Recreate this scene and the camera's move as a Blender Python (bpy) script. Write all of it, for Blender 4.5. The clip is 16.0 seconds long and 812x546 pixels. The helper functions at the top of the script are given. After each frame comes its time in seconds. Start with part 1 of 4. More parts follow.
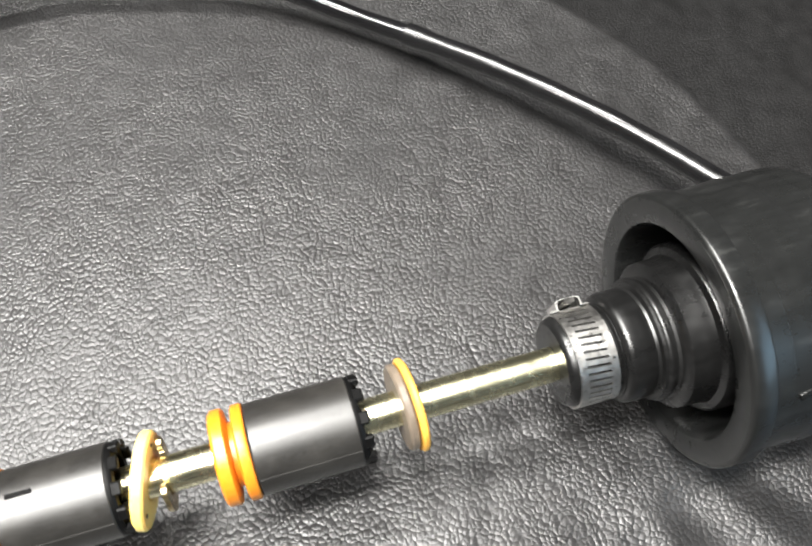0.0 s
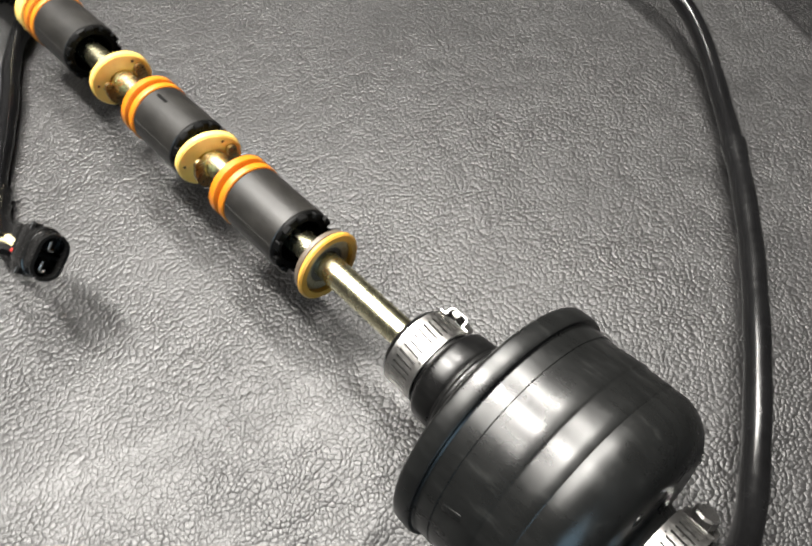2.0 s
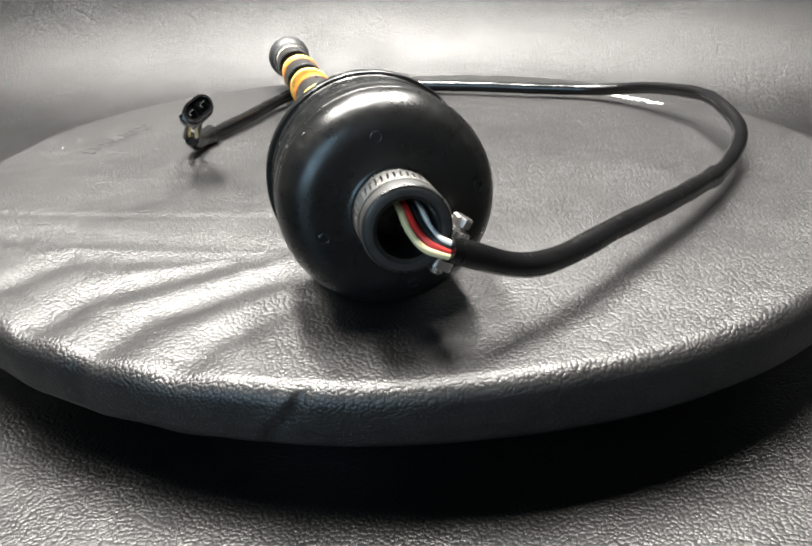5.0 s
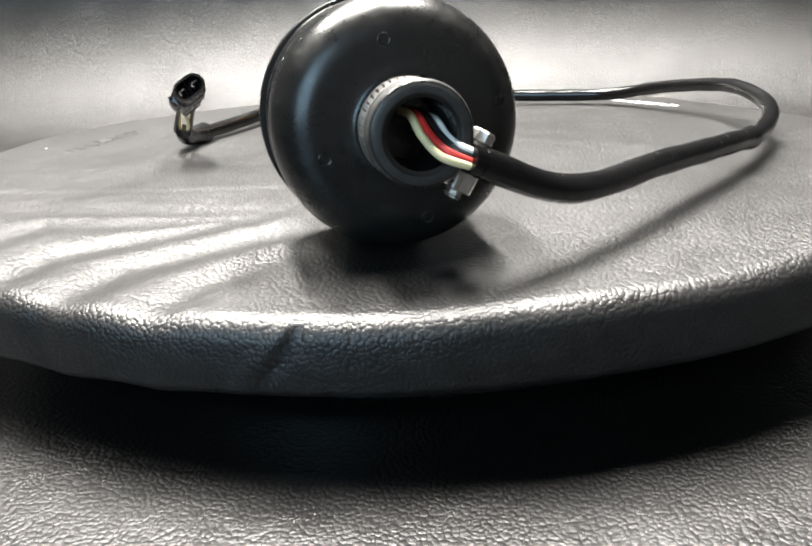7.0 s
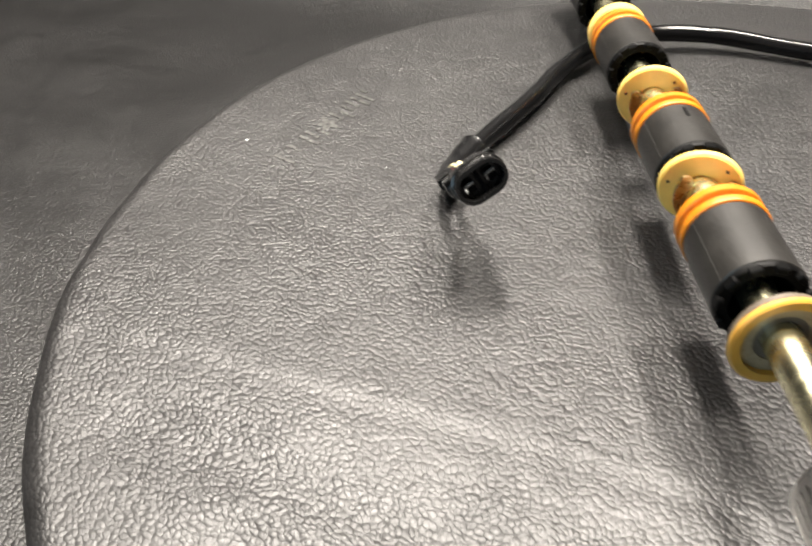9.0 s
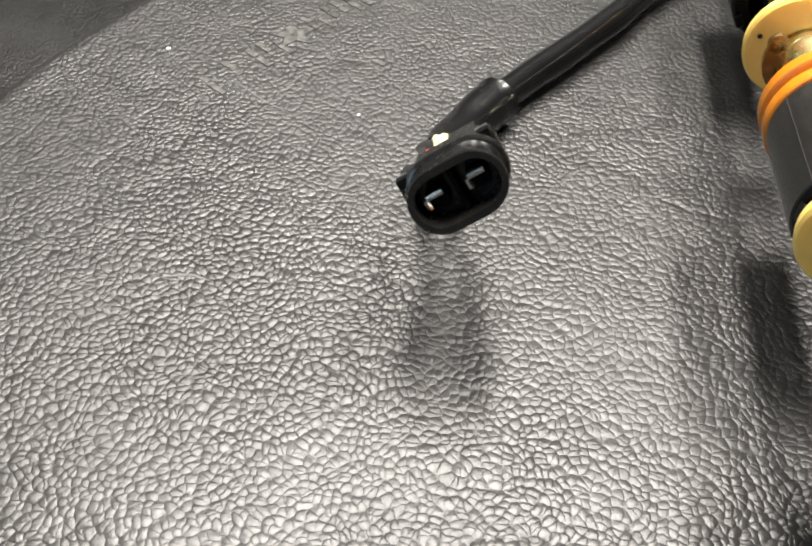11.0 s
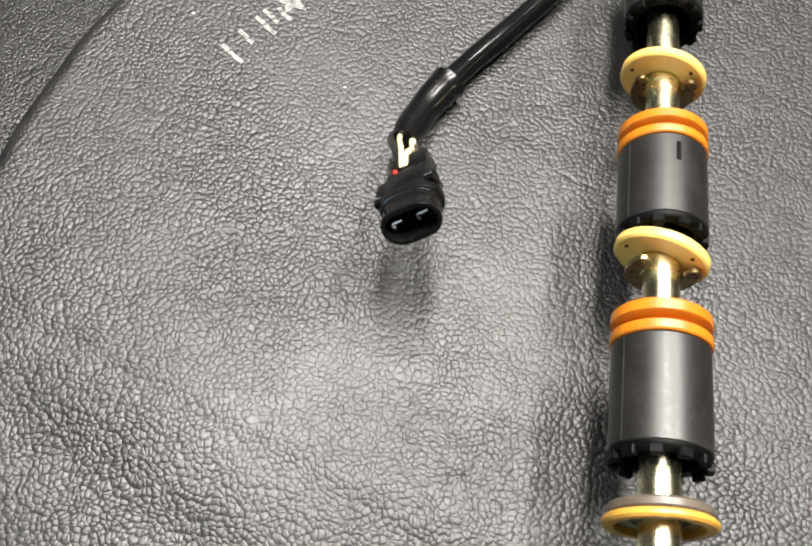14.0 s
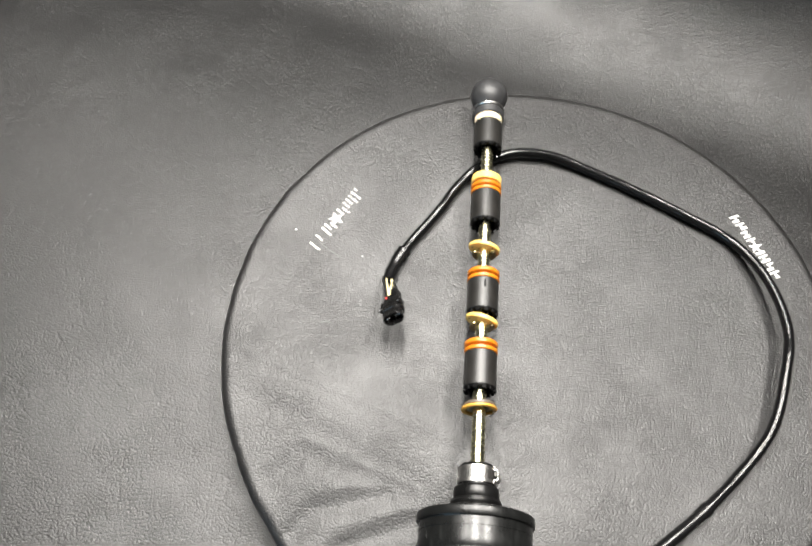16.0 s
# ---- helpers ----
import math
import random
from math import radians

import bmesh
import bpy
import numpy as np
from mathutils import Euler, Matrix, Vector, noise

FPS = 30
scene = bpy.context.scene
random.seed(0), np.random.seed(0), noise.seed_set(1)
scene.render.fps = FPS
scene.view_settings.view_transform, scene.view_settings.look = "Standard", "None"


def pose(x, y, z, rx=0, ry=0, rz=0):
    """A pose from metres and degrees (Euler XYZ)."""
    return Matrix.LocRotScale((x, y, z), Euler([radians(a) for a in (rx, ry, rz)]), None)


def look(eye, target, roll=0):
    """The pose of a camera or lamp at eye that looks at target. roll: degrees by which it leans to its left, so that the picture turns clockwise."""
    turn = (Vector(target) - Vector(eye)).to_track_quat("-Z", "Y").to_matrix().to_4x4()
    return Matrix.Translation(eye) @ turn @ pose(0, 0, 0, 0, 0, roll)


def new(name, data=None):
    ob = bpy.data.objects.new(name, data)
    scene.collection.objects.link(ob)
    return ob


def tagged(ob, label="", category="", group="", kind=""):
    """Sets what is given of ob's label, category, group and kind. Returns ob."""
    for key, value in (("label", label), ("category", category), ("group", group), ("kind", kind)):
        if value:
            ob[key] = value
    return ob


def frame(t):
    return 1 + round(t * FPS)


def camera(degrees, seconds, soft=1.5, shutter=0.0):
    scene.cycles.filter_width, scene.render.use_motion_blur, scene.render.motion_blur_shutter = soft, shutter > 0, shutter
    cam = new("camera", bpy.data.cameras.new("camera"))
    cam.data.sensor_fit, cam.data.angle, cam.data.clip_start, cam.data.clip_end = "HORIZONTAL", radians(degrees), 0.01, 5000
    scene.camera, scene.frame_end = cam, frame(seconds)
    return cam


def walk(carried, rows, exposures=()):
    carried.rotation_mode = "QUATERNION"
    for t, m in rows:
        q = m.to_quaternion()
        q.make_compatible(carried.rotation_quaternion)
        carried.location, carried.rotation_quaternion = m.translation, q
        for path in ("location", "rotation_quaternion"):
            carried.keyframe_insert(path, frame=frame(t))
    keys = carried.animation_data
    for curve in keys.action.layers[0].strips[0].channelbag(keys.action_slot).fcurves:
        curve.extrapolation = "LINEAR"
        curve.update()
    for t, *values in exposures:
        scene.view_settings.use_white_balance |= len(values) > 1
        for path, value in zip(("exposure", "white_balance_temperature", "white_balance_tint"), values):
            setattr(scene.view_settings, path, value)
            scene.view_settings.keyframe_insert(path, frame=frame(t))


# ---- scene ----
cam = camera(53.0, 16.0, soft=2.0, shutter=0.18)
PATH = [
    (0, (-0.07145, 0.02639, 0.19522), (0.08628, -0.02808, -0.05409), 2.17),
    (0.5, (-0.08601, -0.00976, 0.19947), (0.07547, -0.02275, -0.05303), -0.52),
    (1, (-0.07674, -0.06183, 0.20638), (0.07857, 0.00527, -0.04137), -2.04),
    (1.5, (-0.07096, -0.09271, 0.20804), (0.06241, 0.01269, -0.03916), -2.51),
    (2, (-0.07060, -0.11648, 0.20979), (0.04317, 0.01688, -0.03367), -2.56),
    (2.5, (-0.04196, -0.15856, 0.21126), (0.03228, 0.00361, -0.02997), -2.69),
    (3, (-0.01271, -0.20092, 0.20817), (0.03510, -0.01555, -0.02281), -1.09),
    (3.5, (-0.01851, -0.24845, 0.19248), (0.01236, -0.03534, -0.01640), -0.53),
    (4, (-0.01261, -0.27377, 0.15941), (0.02550, -0.03285, -0.01525), -0.87),
    (4.5, (-0.03737, -0.30552, 0.12582), (0.00883, -0.04938, -0.02338), -1.88),
    (4.7, (-0.04087, -0.31662, 0.11696), (0.01038, -0.05407, -0.01884), -1.82),
    (6.8, (-0.03888, -0.30572, 0.05177), (0.02388, -0.02590, -0.03634), -2.37),
    (7, (-0.04249, -0.30033, 0.05711), (0.01645, -0.02064, -0.03398), -2.61),
    (7.5, (-0.04337, -0.27985, 0.09342), (0.01186, -0.00577, -0.01533), -3.01),
    (8, (-0.03501, -0.23388, 0.13439), (-0.00538, 0.02783, -0.00923), -4.15),
    (8.5, (-0.04302, -0.17301, 0.14962), (-0.04140, 0.07726, -0.01580), -3.19),
    (9, (-0.07149, -0.11849, 0.13675), (-0.07505, 0.11822, -0.04750), -0.13),
    (9.2, (-0.08170, -0.09500, 0.13630), (-0.08660, 0.13790, -0.05260), 0.15),
    (11.3, (-0.04670, -0.02637, 0.09628), (-0.07916, 0.18070, -0.11836), 2.04),
    (11.5, (-0.04601, -0.02336, 0.09586), (-0.07624, 0.18192, -0.12081), 3.13),
    (12, (-0.05186, -0.01283, 0.09813), (-0.06628, 0.16798, -0.14083), 7.24),
    (12.5, (-0.05539, -0.00902, 0.10939), (-0.06488, 0.15261, -0.14317), 8.37),
    (13, (-0.05730, -0.01562, 0.12101), (-0.06168, 0.13535, -0.13820), 9.85),
    (13.5, (-0.05824, -0.02914, 0.15318), (-0.06496, 0.11697, -0.10875), 8.84),
    (14, (-0.05257, -0.03806, 0.18072), (-0.05629, 0.10214, -0.08447), 8.64),
    (14.5, (-0.04665, -0.05492, 0.23241), (-0.04592, 0.08148, -0.03479), 9.48),
    (15, (-0.04283, -0.07883, 0.31152), (-0.04433, 0.05602, 0.04354), 6.52),
    (15.5, (-0.04361, -0.11546, 0.40370), (-0.04434, 0.01742, 0.13474), 5.72),
    (16, (-0.04533, -0.15648, 0.49476), (-0.04807, -0.01760, 0.22887), 3.53),
]
# seconds, stops, kelvin and tint: the clip's camera brightens and warms its picture on the way
EXPOSURES = [
    (0, 0.56, 6350, 10), (1, 0.2, 6450, 10), (2.5, -0.02, 6500, 10), (3.5, 0.34, 6450, 10), (4, 0.60, 6400, 10), (4.5, 0.78, 6450, 10),
    (7, 1.25, 6500, 10), (7.5, 1.10, 6580, 10), (8, 0.70, 6780, 10), (8.5, 0.55, 6880, 11), (9, 0.22, 6880, 12), (11.5, 0.02, 6600, 10),
    (12.5, -0.12, 6520, 10), (13.5, -0.24, 6550, 10), (14.5, -0.42, 6500, 10), (15.5, -0.34, 6500, 10), (16, -0.24, 6500, 10),
]
walk(cam, [(t, look(eye, target, roll)) for t, eye, target, roll in PATH], EXPOSURES)

# ---- world and lamps ----
world = bpy.data.worlds.new("room_world")
scene.world = world
world.use_nodes = True
world.node_tree.nodes["Background"].inputs["Color"].default_value = (0.9, 0.95, 1.0, 1)
world.node_tree.nodes["Background"].inputs["Strength"].default_value = 0.008
CEILING = 1.95
# lamps under the ceiling: x, y, width, length along y, watts
# the last, to the west, is added to brighten the leather on the left
LAMPS = [(0.58, 0.64, 0.20, 1.25, 94.0), (-0.18, 0.64, 0.22, 1.25, 120.0), (-0.86, 0.64, 0.40, 1.25, 50.0)]
for lx, ly, wide, length, watts in LAMPS:
    data = bpy.data.lights.new("strip_light", "AREA")
    data.shape, data.size, data.size_y = "RECTANGLE", wide, length
    data.energy, data.color = watts, (1.0, 0.965, 0.905)
    lamp = new("strip_light", data)
    lamp.matrix_world = pose(lx, ly, CEILING - 0.075, 0, 0, 0)
# dusk sky in the window of the south wall
WINDOW_X, WINDOW_Z, WINDOW_W, WINDOW_H = -1.45, 0.75, 1.5, 1.3
data = bpy.data.lights.new("window_light", "AREA")
data.shape, data.size, data.size_y = "RECTANGLE", WINDOW_W - 0.1, WINDOW_H - 0.1
data.energy, data.color = 20.0, (0.50, 0.78, 1.0)
lamp = new("window_light", data)
lamp.matrix_world = look((WINDOW_X, -1.62, WINDOW_Z), (WINDOW_X, 0.0, WINDOW_Z))


# ---- small helpers ----
def mesh_of(name, bm, material, smooth=True, sharp=35):
    bmesh.ops.remove_doubles(bm, verts=bm.verts, dist=1e-6)
    bmesh.ops.recalc_face_normals(bm, faces=bm.faces)
    for f in bm.faces:
        f.smooth = smooth
    if smooth:
        for e in bm.edges:
            if len(e.link_faces) == 2 and e.calc_face_angle(0) > radians(sharp):
                e.smooth = False
    me = bpy.data.meshes.new(name)
    bm.to_mesh(me)
    bm.free()
    me.materials.append(material)
    return me


def part(name, bm, material, parent, label="", smooth=True, sharp=35):
    ob = new(name, mesh_of(name, bm, material, smooth, sharp))
    ob.parent = parent
    return tagged(ob, label)


def thing(name, m, label, category, group="", kind=""):
    ob = new(name)
    ob.empty_display_size = 0.02
    ob.matrix_world = m
    return tagged(ob, label, category, group, kind)


def ss(v):
    v = min(1.0, max(0.0, v))
    return v * v * (3 - 2 * v)


def revolve(bm, profile, n=64, m=Matrix(), wobble=0.0):
    """Turns a profile of (y, r) round the y axis. A radius of 0 closes it."""
    rings = []
    for y, r in profile:
        if r <= 0:
            rings.append([bm.verts.new(m @ Vector((0, y, 0)))])
        else:
            ring = []
            for k in range(n):
                a = 2 * math.pi * k / n
                rr = r * (1 + wobble * math.sin(3 * a + 40 * y))
                ring.append(bm.verts.new(m @ Vector((rr * math.sin(a), y, rr * math.cos(a)))))
            rings.append(ring)
    for a, b in zip(rings, rings[1:]):
        if len(a) == 1 and len(b) == 1:
            continue
        for k in range(n):
            j = (k + 1) % n
            if len(a) == 1:
                bm.faces.new((a[0], b[j], b[k]))
            elif len(b) == 1:
                bm.faces.new((a[k], a[j], b[0]))
            else:
                bm.faces.new((a[k], a[j], b[j], b[k]))
    return bm


def loop_profile(profile):
    return list(profile) + [profile[0]]


def arc(cy, cr, r, a0, a1, n=6):
    """Points (y, r) on an arc, angles from +r towards +y."""
    out = []
    for k in range(n + 1):
        a = radians(a0 + (a1 - a0) * k / n)
        out.append((cy + r * math.sin(a), cr + r * math.cos(a)))
    return out


def catmull(points, m=10):
    p = [Vector(v) for v in points]
    p = [2 * p[0] - p[1]] + p + [2 * p[-1] - p[-2]]
    out = []
    for i in range(len(p) - 3):
        a, b, c, d = p[i:i + 4]
        for k in range(m):
            u = k / m
            out.append(0.5 * (2 * b + (c - a) * u + (2 * a - 5 * b + 4 * c - d) * u * u + (3 * b - a - 3 * c + d) * u ** 3))
    return out + [p[-2]]


def sweep(bm, line, radius, n=20, caps=True):
    """A tube along a line of points; radius is a number or a function of the share of its length."""
    length = [0.0]
    for a, b in zip(line, line[1:]):
        length.append(length[-1] + (b - a).length)
    side = None
    rings = []
    for i, p in enumerate(line):
        way = (line[min(i + 1, len(line) - 1)] - line[max(i - 1, 0)]).normalized()
        if side is None:
            side = way.orthogonal().normalized()
        side = (side - way * side.dot(way)).normalized()
        other = way.cross(side)
        r = radius(length[i] / length[-1]) if callable(radius) else radius
        rings.append([bm.verts.new(p + r * (math.cos(2 * math.pi * k / n) * side + math.sin(2 * math.pi * k / n) * other)) for k in range(n)])
    for a, b in zip(rings, rings[1:]):
        for k in range(n):
            bm.faces.new((a[k], a[(k + 1) % n], b[(k + 1) % n], b[k]))
    if caps:
        bm.faces.new(rings[0][::-1])
        bm.faces.new(rings[-1])
    return bm


def box(bm, size, m=Matrix(), bevel=0.0, segments=2):
    made = bmesh.ops.create_cube(bm, size=1.0, matrix=m @ Matrix.Diagonal((*size, 1)))
    if bevel:
        edges = list({e for v in made["verts"] for e in v.link_edges})
        bmesh.ops.bevel(bm, geom=edges, offset=bevel, segments=segments, affect="EDGES", profile=0.5)
    return bm


def outline(bm, points, y0, y1, bevel=0.0, m=Matrix()):
    """A solid between y0 and y1 with the outline (x, z)."""
    a = [bm.verts.new(m @ Vector((x, y0, z))) for x, z in points]
    b = [bm.verts.new(m @ Vector((x, y1, z))) for x, z in points]
    k = len(points)
    for i in range(k):
        bm.faces.new((a[i], a[(i + 1) % k], b[(i + 1) % k], b[i]))
    fa, fb = bm.faces.new(a[::-1]), bm.faces.new(b)
    if bevel:
        edges = list(set(fa.edges) | set(fb.edges))
        bmesh.ops.bevel(bm, geom=edges, offset=bevel, segments=2, affect="EDGES", profile=0.5)
    return bm


def stadium(w, h, n=12):
    r = h / 2
    pts = []
    for k in range(n + 1):
        a = -math.pi / 2 + math.pi * k / n
        pts.append((w / 2 - r + r * math.cos(a), r * math.sin(a)))
    for k in range(n + 1):
        a = math.pi / 2 + math.pi * k / n
        pts.append((-w / 2 + r + r * math.cos(a), r * math.sin(a)))
    return pts


# ---- materials ----
def material(name, color, rough, metal=0.0, spec=0.5):
    mat = bpy.data.materials.new(name)
    mat.use_nodes = True
    bsdf = mat.node_tree.nodes["Principled BSDF"]
    bsdf.inputs["Base Color"].default_value = (*color, 1)
    bsdf.inputs["Roughness"].default_value = rough
    bsdf.inputs["Metallic"].default_value = metal
    bsdf.inputs["Specular IOR Level"].default_value = spec
    return mat


def node(mat, kind, **inputs):
    n = mat.node_tree.nodes.new(kind)
    for key, value in inputs.items():
        n.inputs[key.replace("_", " ")].default_value = value
    return n


def link(mat, a, out, b, inp):
    mat.node_tree.links.new(a.outputs[out], b.inputs[inp])


def ramp(mat, source, out, stops):
    r = mat.node_tree.nodes.new("ShaderNodeValToRGB")
    while len(r.color_ramp.elements) < len(stops):
        r.color_ramp.elements.new(0.5)
    for e, (at, c) in zip(r.color_ramp.elements, stops):
        e.position = at
        e.color = (*c, 1) if isinstance(c, tuple) else (c, c, c, 1)
    link(mat, source, out, r, "Fac")
    return r


def worn(mat, color, vary, scale, rough, rough_vary, bump_scale, bump, bump_distance):
    """Colour and gloss that vary at two scales, with a fine relief."""
    bsdf = mat.node_tree.nodes["Principled BSDF"]
    at = node(mat, "ShaderNodeTexCoord")
    big = node(mat, "ShaderNodeTexNoise", Scale=scale, Detail=4.0, Roughness=0.6)
    fine = node(mat, "ShaderNodeTexNoise", Scale=bump_scale, Detail=3.0, Roughness=0.6)
    link(mat, at, "Object", big, "Vector")
    link(mat, at, "Object", fine, "Vector")
    low = tuple(c * (1 - vary) for c in color)
    high = tuple(min(1, c * (1 + vary)) for c in color)
    link(mat, ramp(mat, big, "Fac", [(0.3, low), (0.7, high)]), "Color", bsdf, "Base Color")
    r = ramp(mat, fine, "Fac", [(0.3, max(0.02, rough - rough_vary)), (0.7, rough + rough_vary)])
    link(mat, r, "Color", bsdf, "Roughness")
    b = node(mat, "ShaderNodeBump", Strength=bump, Distance=bump_distance)
    link(mat, fine, "Fac", b, "Height")
    link(mat, b, "Normal", bsdf, "Normal")
    return mat


def leather(name, color, cell, rough, strength, spec):
    """Pebbled leather on a UV map in metres: domed cells of about cell metres parted by narrow creases, finer wrinkles, and a soft unevenness."""
    mat = material(name, color, rough, 0.0, spec)
    bsdf = mat.node_tree.nodes["Principled BSDF"]
    at = node(mat, "ShaderNodeTexCoord")

    def shifted(scale, amount, source, out):
        warp = node(mat, "ShaderNodeTexNoise", Scale=scale, Detail=2.0, Roughness=0.55)
        link(mat, at, "UV", warp, "Vector")
        shift = mat.node_tree.nodes.new("ShaderNodeVectorMath")
        shift.operation = "MULTIPLY_ADD"
        link(mat, warp, "Color", shift, 0)
        shift.inputs[1].default_value = (amount,) * 3
        link(mat, source, out, shift, 2)
        return shift

    wide = shifted(0.12 / cell, cell * 3.0, at, "UV")
    bent = shifted(0.8 / cell, cell * 0.7, wide, "Vector")

    def cells(scale, feature):
        v = node(mat, "ShaderNodeTexVoronoi", Scale=scale / cell, Randomness=1.0)
        v.voronoi_dimensions, v.feature = "2D", feature
        link(mat, bent, "Vector", v, "Vector")
        return v

    edge, dome, fine = cells(1.0, "DISTANCE_TO_EDGE"), cells(1.0, "SMOOTH_F1"), cells(2.1, "DISTANCE_TO_EDGE")
    dome.inputs["Smoothness"].default_value = 0.16

    def clouds(source, out, scale, detail, roughness):
        n = node(mat, "ShaderNodeTexNoise", Scale=scale, Detail=detail, Roughness=roughness)
        link(mat, source, out, n, "Vector")
        return n

    soft = clouds(at, "UV", 0.16 / cell, 1.5, 0.4)
    grain = clouds(wide, "Vector", 0.8 / cell, 2.0, 0.5)
    dents = clouds(at, "UV", 30.0, 2.0, 0.5)
    faint = ramp(mat, clouds(at, "UV", 0.6 / cell, 1.0, 0.5), "Fac", [(0.3, 0.35), (0.7, 1.0)])
    crease = ramp(mat, edge, "Distance", [(0.0, 1.0), (0.04, 0.55), (0.10, 0.18), (0.20, 0.03), (0.4, 0.0)])
    pebble = ramp(mat, dome, "Distance", [(0.0, 1.0), (0.18, 0.94), (0.36, 0.76), (0.54, 0.44), (0.75, 0.0)])
    wrinkle = ramp(mat, fine, "Distance", [(0.0, 0.0), (0.10, 0.6), (0.3, 1.0)])
    furrow = mat.node_tree.nodes.new("ShaderNodeMath")          # creases that fade in and out
    furrow.operation = "MULTIPLY"
    link(mat, crease, "Color", furrow, 0)
    link(mat, faint, "Color", furrow, 1)
    lines = node(mat, "ShaderNodeTexVoronoi", Scale=0.085 / cell, Randomness=1.0)      # long shallow wrinkles
    lines.voronoi_dimensions, lines.feature = "2D", "DISTANCE_TO_EDGE"
    link(mat, shifted(0.06 / cell, cell * 9.0, bent, "Vector"), "Vector", lines, "Vector")
    long = ramp(mat, lines, "Distance", [(0.0, 1.0), (0.03, 0.6), (0.08, 0.15), (0.16, 0.0)])
    stretch = mat.node_tree.nodes.new("ShaderNodeMath")
    stretch.operation = "MULTIPLY"
    link(mat, long, "Color", stretch, 0)
    link(mat, ramp(mat, clouds(at, "UV", 0.035 / cell, 1.0, 0.5), "Fac", [(0.42, 0.0), (0.62, 1.0)]), "Color", stretch, 1)
    total = None
    for source, out, weight in ((furrow, "Value", -0.36), (stretch, "Value", -0.75), (pebble, "Color", 0.85), (wrinkle, "Color", 0.07), (grain, "Fac", 0.40), (soft, "Fac", 0.9), (dents, "Fac", 2.0)):
        m = mat.node_tree.nodes.new("ShaderNodeMath")
        m.operation = "MULTIPLY_ADD"
        link(mat, source, out, m, 0)
        m.inputs[1].default_value = weight
        if total:
            link(mat, total, "Value", m, 2)
        else:
            m.inputs[2].default_value = 0.0
        total = m
    b = node(mat, "ShaderNodeBump", Strength=strength, Distance=cell * 0.27)
    link(mat, total, "Value", b, "Height")
    # worn patches where the grain is pressed flatter
    link(mat, ramp(mat, clouds(at, "UV", 0.028 / cell, 2.0, 0.5), "Fac", [(0.35, strength * 0.72), (0.65, strength * 1.12)]), "Color", b, "Strength")
    link(mat, b, "Normal", bsdf, "Normal")
    low, high = tuple(c * 0.75 for c in color), tuple(c * 1.25 for c in color)
    link(mat, ramp(mat, soft, "Fac", [(0.35, low), (0.65, high)]), "Color", bsdf, "Base Color")
    cloud = node(mat, "ShaderNodeTexNoise", Scale=22.0, Detail=5.0, Roughness=0.62)
    link(mat, at, "UV", cloud, "Vector")
    link(mat, ramp(mat, cloud, "Fac", [(0.3, rough), (0.7, rough + 0.08)]), "Color", bsdf, "Roughness")
    return mat


CUSHION_LEATHER = leather("cushion_leather", (0.011, 0.0107, 0.0107), 0.00130, 0.36, 0.46, 0.5)
SOFA_LEATHER = leather("sofa_leather", (0.005, 0.0049, 0.0049), 0.00135, 0.32, 0.40, 0.44)


def scuffed(mat, color, pale):
    """Black rubber with dull streaks and pale scuffs along its length."""
    bsdf = mat.node_tree.nodes["Principled BSDF"]
    at = node(mat, "ShaderNodeTexCoord")
    long = mat.node_tree.nodes.new("ShaderNodeMapping")
    long.inputs["Scale"].default_value = (1.0, 0.22, 1.0)
    link(mat, at, "Object", long, "Vector")
    streak = node(mat, "ShaderNodeTexNoise", Scale=260.0, Detail=4.0, Roughness=0.65)
    link(mat, long, "Vector", streak, "Vector")
    patch = node(mat, "ShaderNodeTexNoise", Scale=70.0, Detail=5.0, Roughness=0.65)
    link(mat, at, "Object", patch, "Vector")
    link(mat, ramp(mat, streak, "Fac", [(0.35, color), (0.60, tuple(c * 1.3 for c in color)), (0.75, pale)]), "Color", bsdf, "Base Color")
    mix = mat.node_tree.nodes.new("ShaderNodeMath")
    mix.operation = "MULTIPLY_ADD"
    link(mat, streak, "Fac", mix, 0)
    mix.inputs[1].default_value = 0.6
    link(mat, patch, "Fac", mix, 2)
    link(mat, ramp(mat, mix, "Value", [(0.50, 0.22), (0.82, 0.30), (1.05, 0.42)]), "Color", bsdf, "Roughness")
    b = node(mat, "ShaderNodeBump", Strength=0.05, Distance=0.0006)
    link(mat, patch, "Fac", b, "Height")
    link(mat, b, "Normal", bsdf, "Normal")
    return mat


RUBBER = scuffed(material("black_rubber", (0.006, 0.0062, 0.0061), 0.32, 0.0, 0.42), (0.005, 0.0052, 0.0051), (0.014, 0.0145, 0.0138))
WORN_RUBBER = worn(material("worn_rubber", (0.022, 0.022, 0.021), 0.55), (0.022, 0.022, 0.021), 0.4, 250, 0.52, 0.08, 1200, 0.15, 0.0003)
CHIP_GREY = worn(material("chip_grey", (0.06, 0.06, 0.058), 0.6), (0.06, 0.06, 0.058), 0.3, 900, 0.6, 0.08, 1500, 0.2, 0.0003)
BOOT_RUBBER = scuffed(material("boot_rubber", (0.003, 0.003, 0.003), 0.3, 0.0, 0.4), (0.003, 0.003, 0.003), (0.008, 0.008, 0.008))
CABLE_PVC = worn(material("cable_pvc", (0.015, 0.015, 0.016), 0.2, 0.0, 0.36), (0.004, 0.004, 0.0042), 0.3, 80, 0.15, 0.04, 400, 0.02, 0.0003)
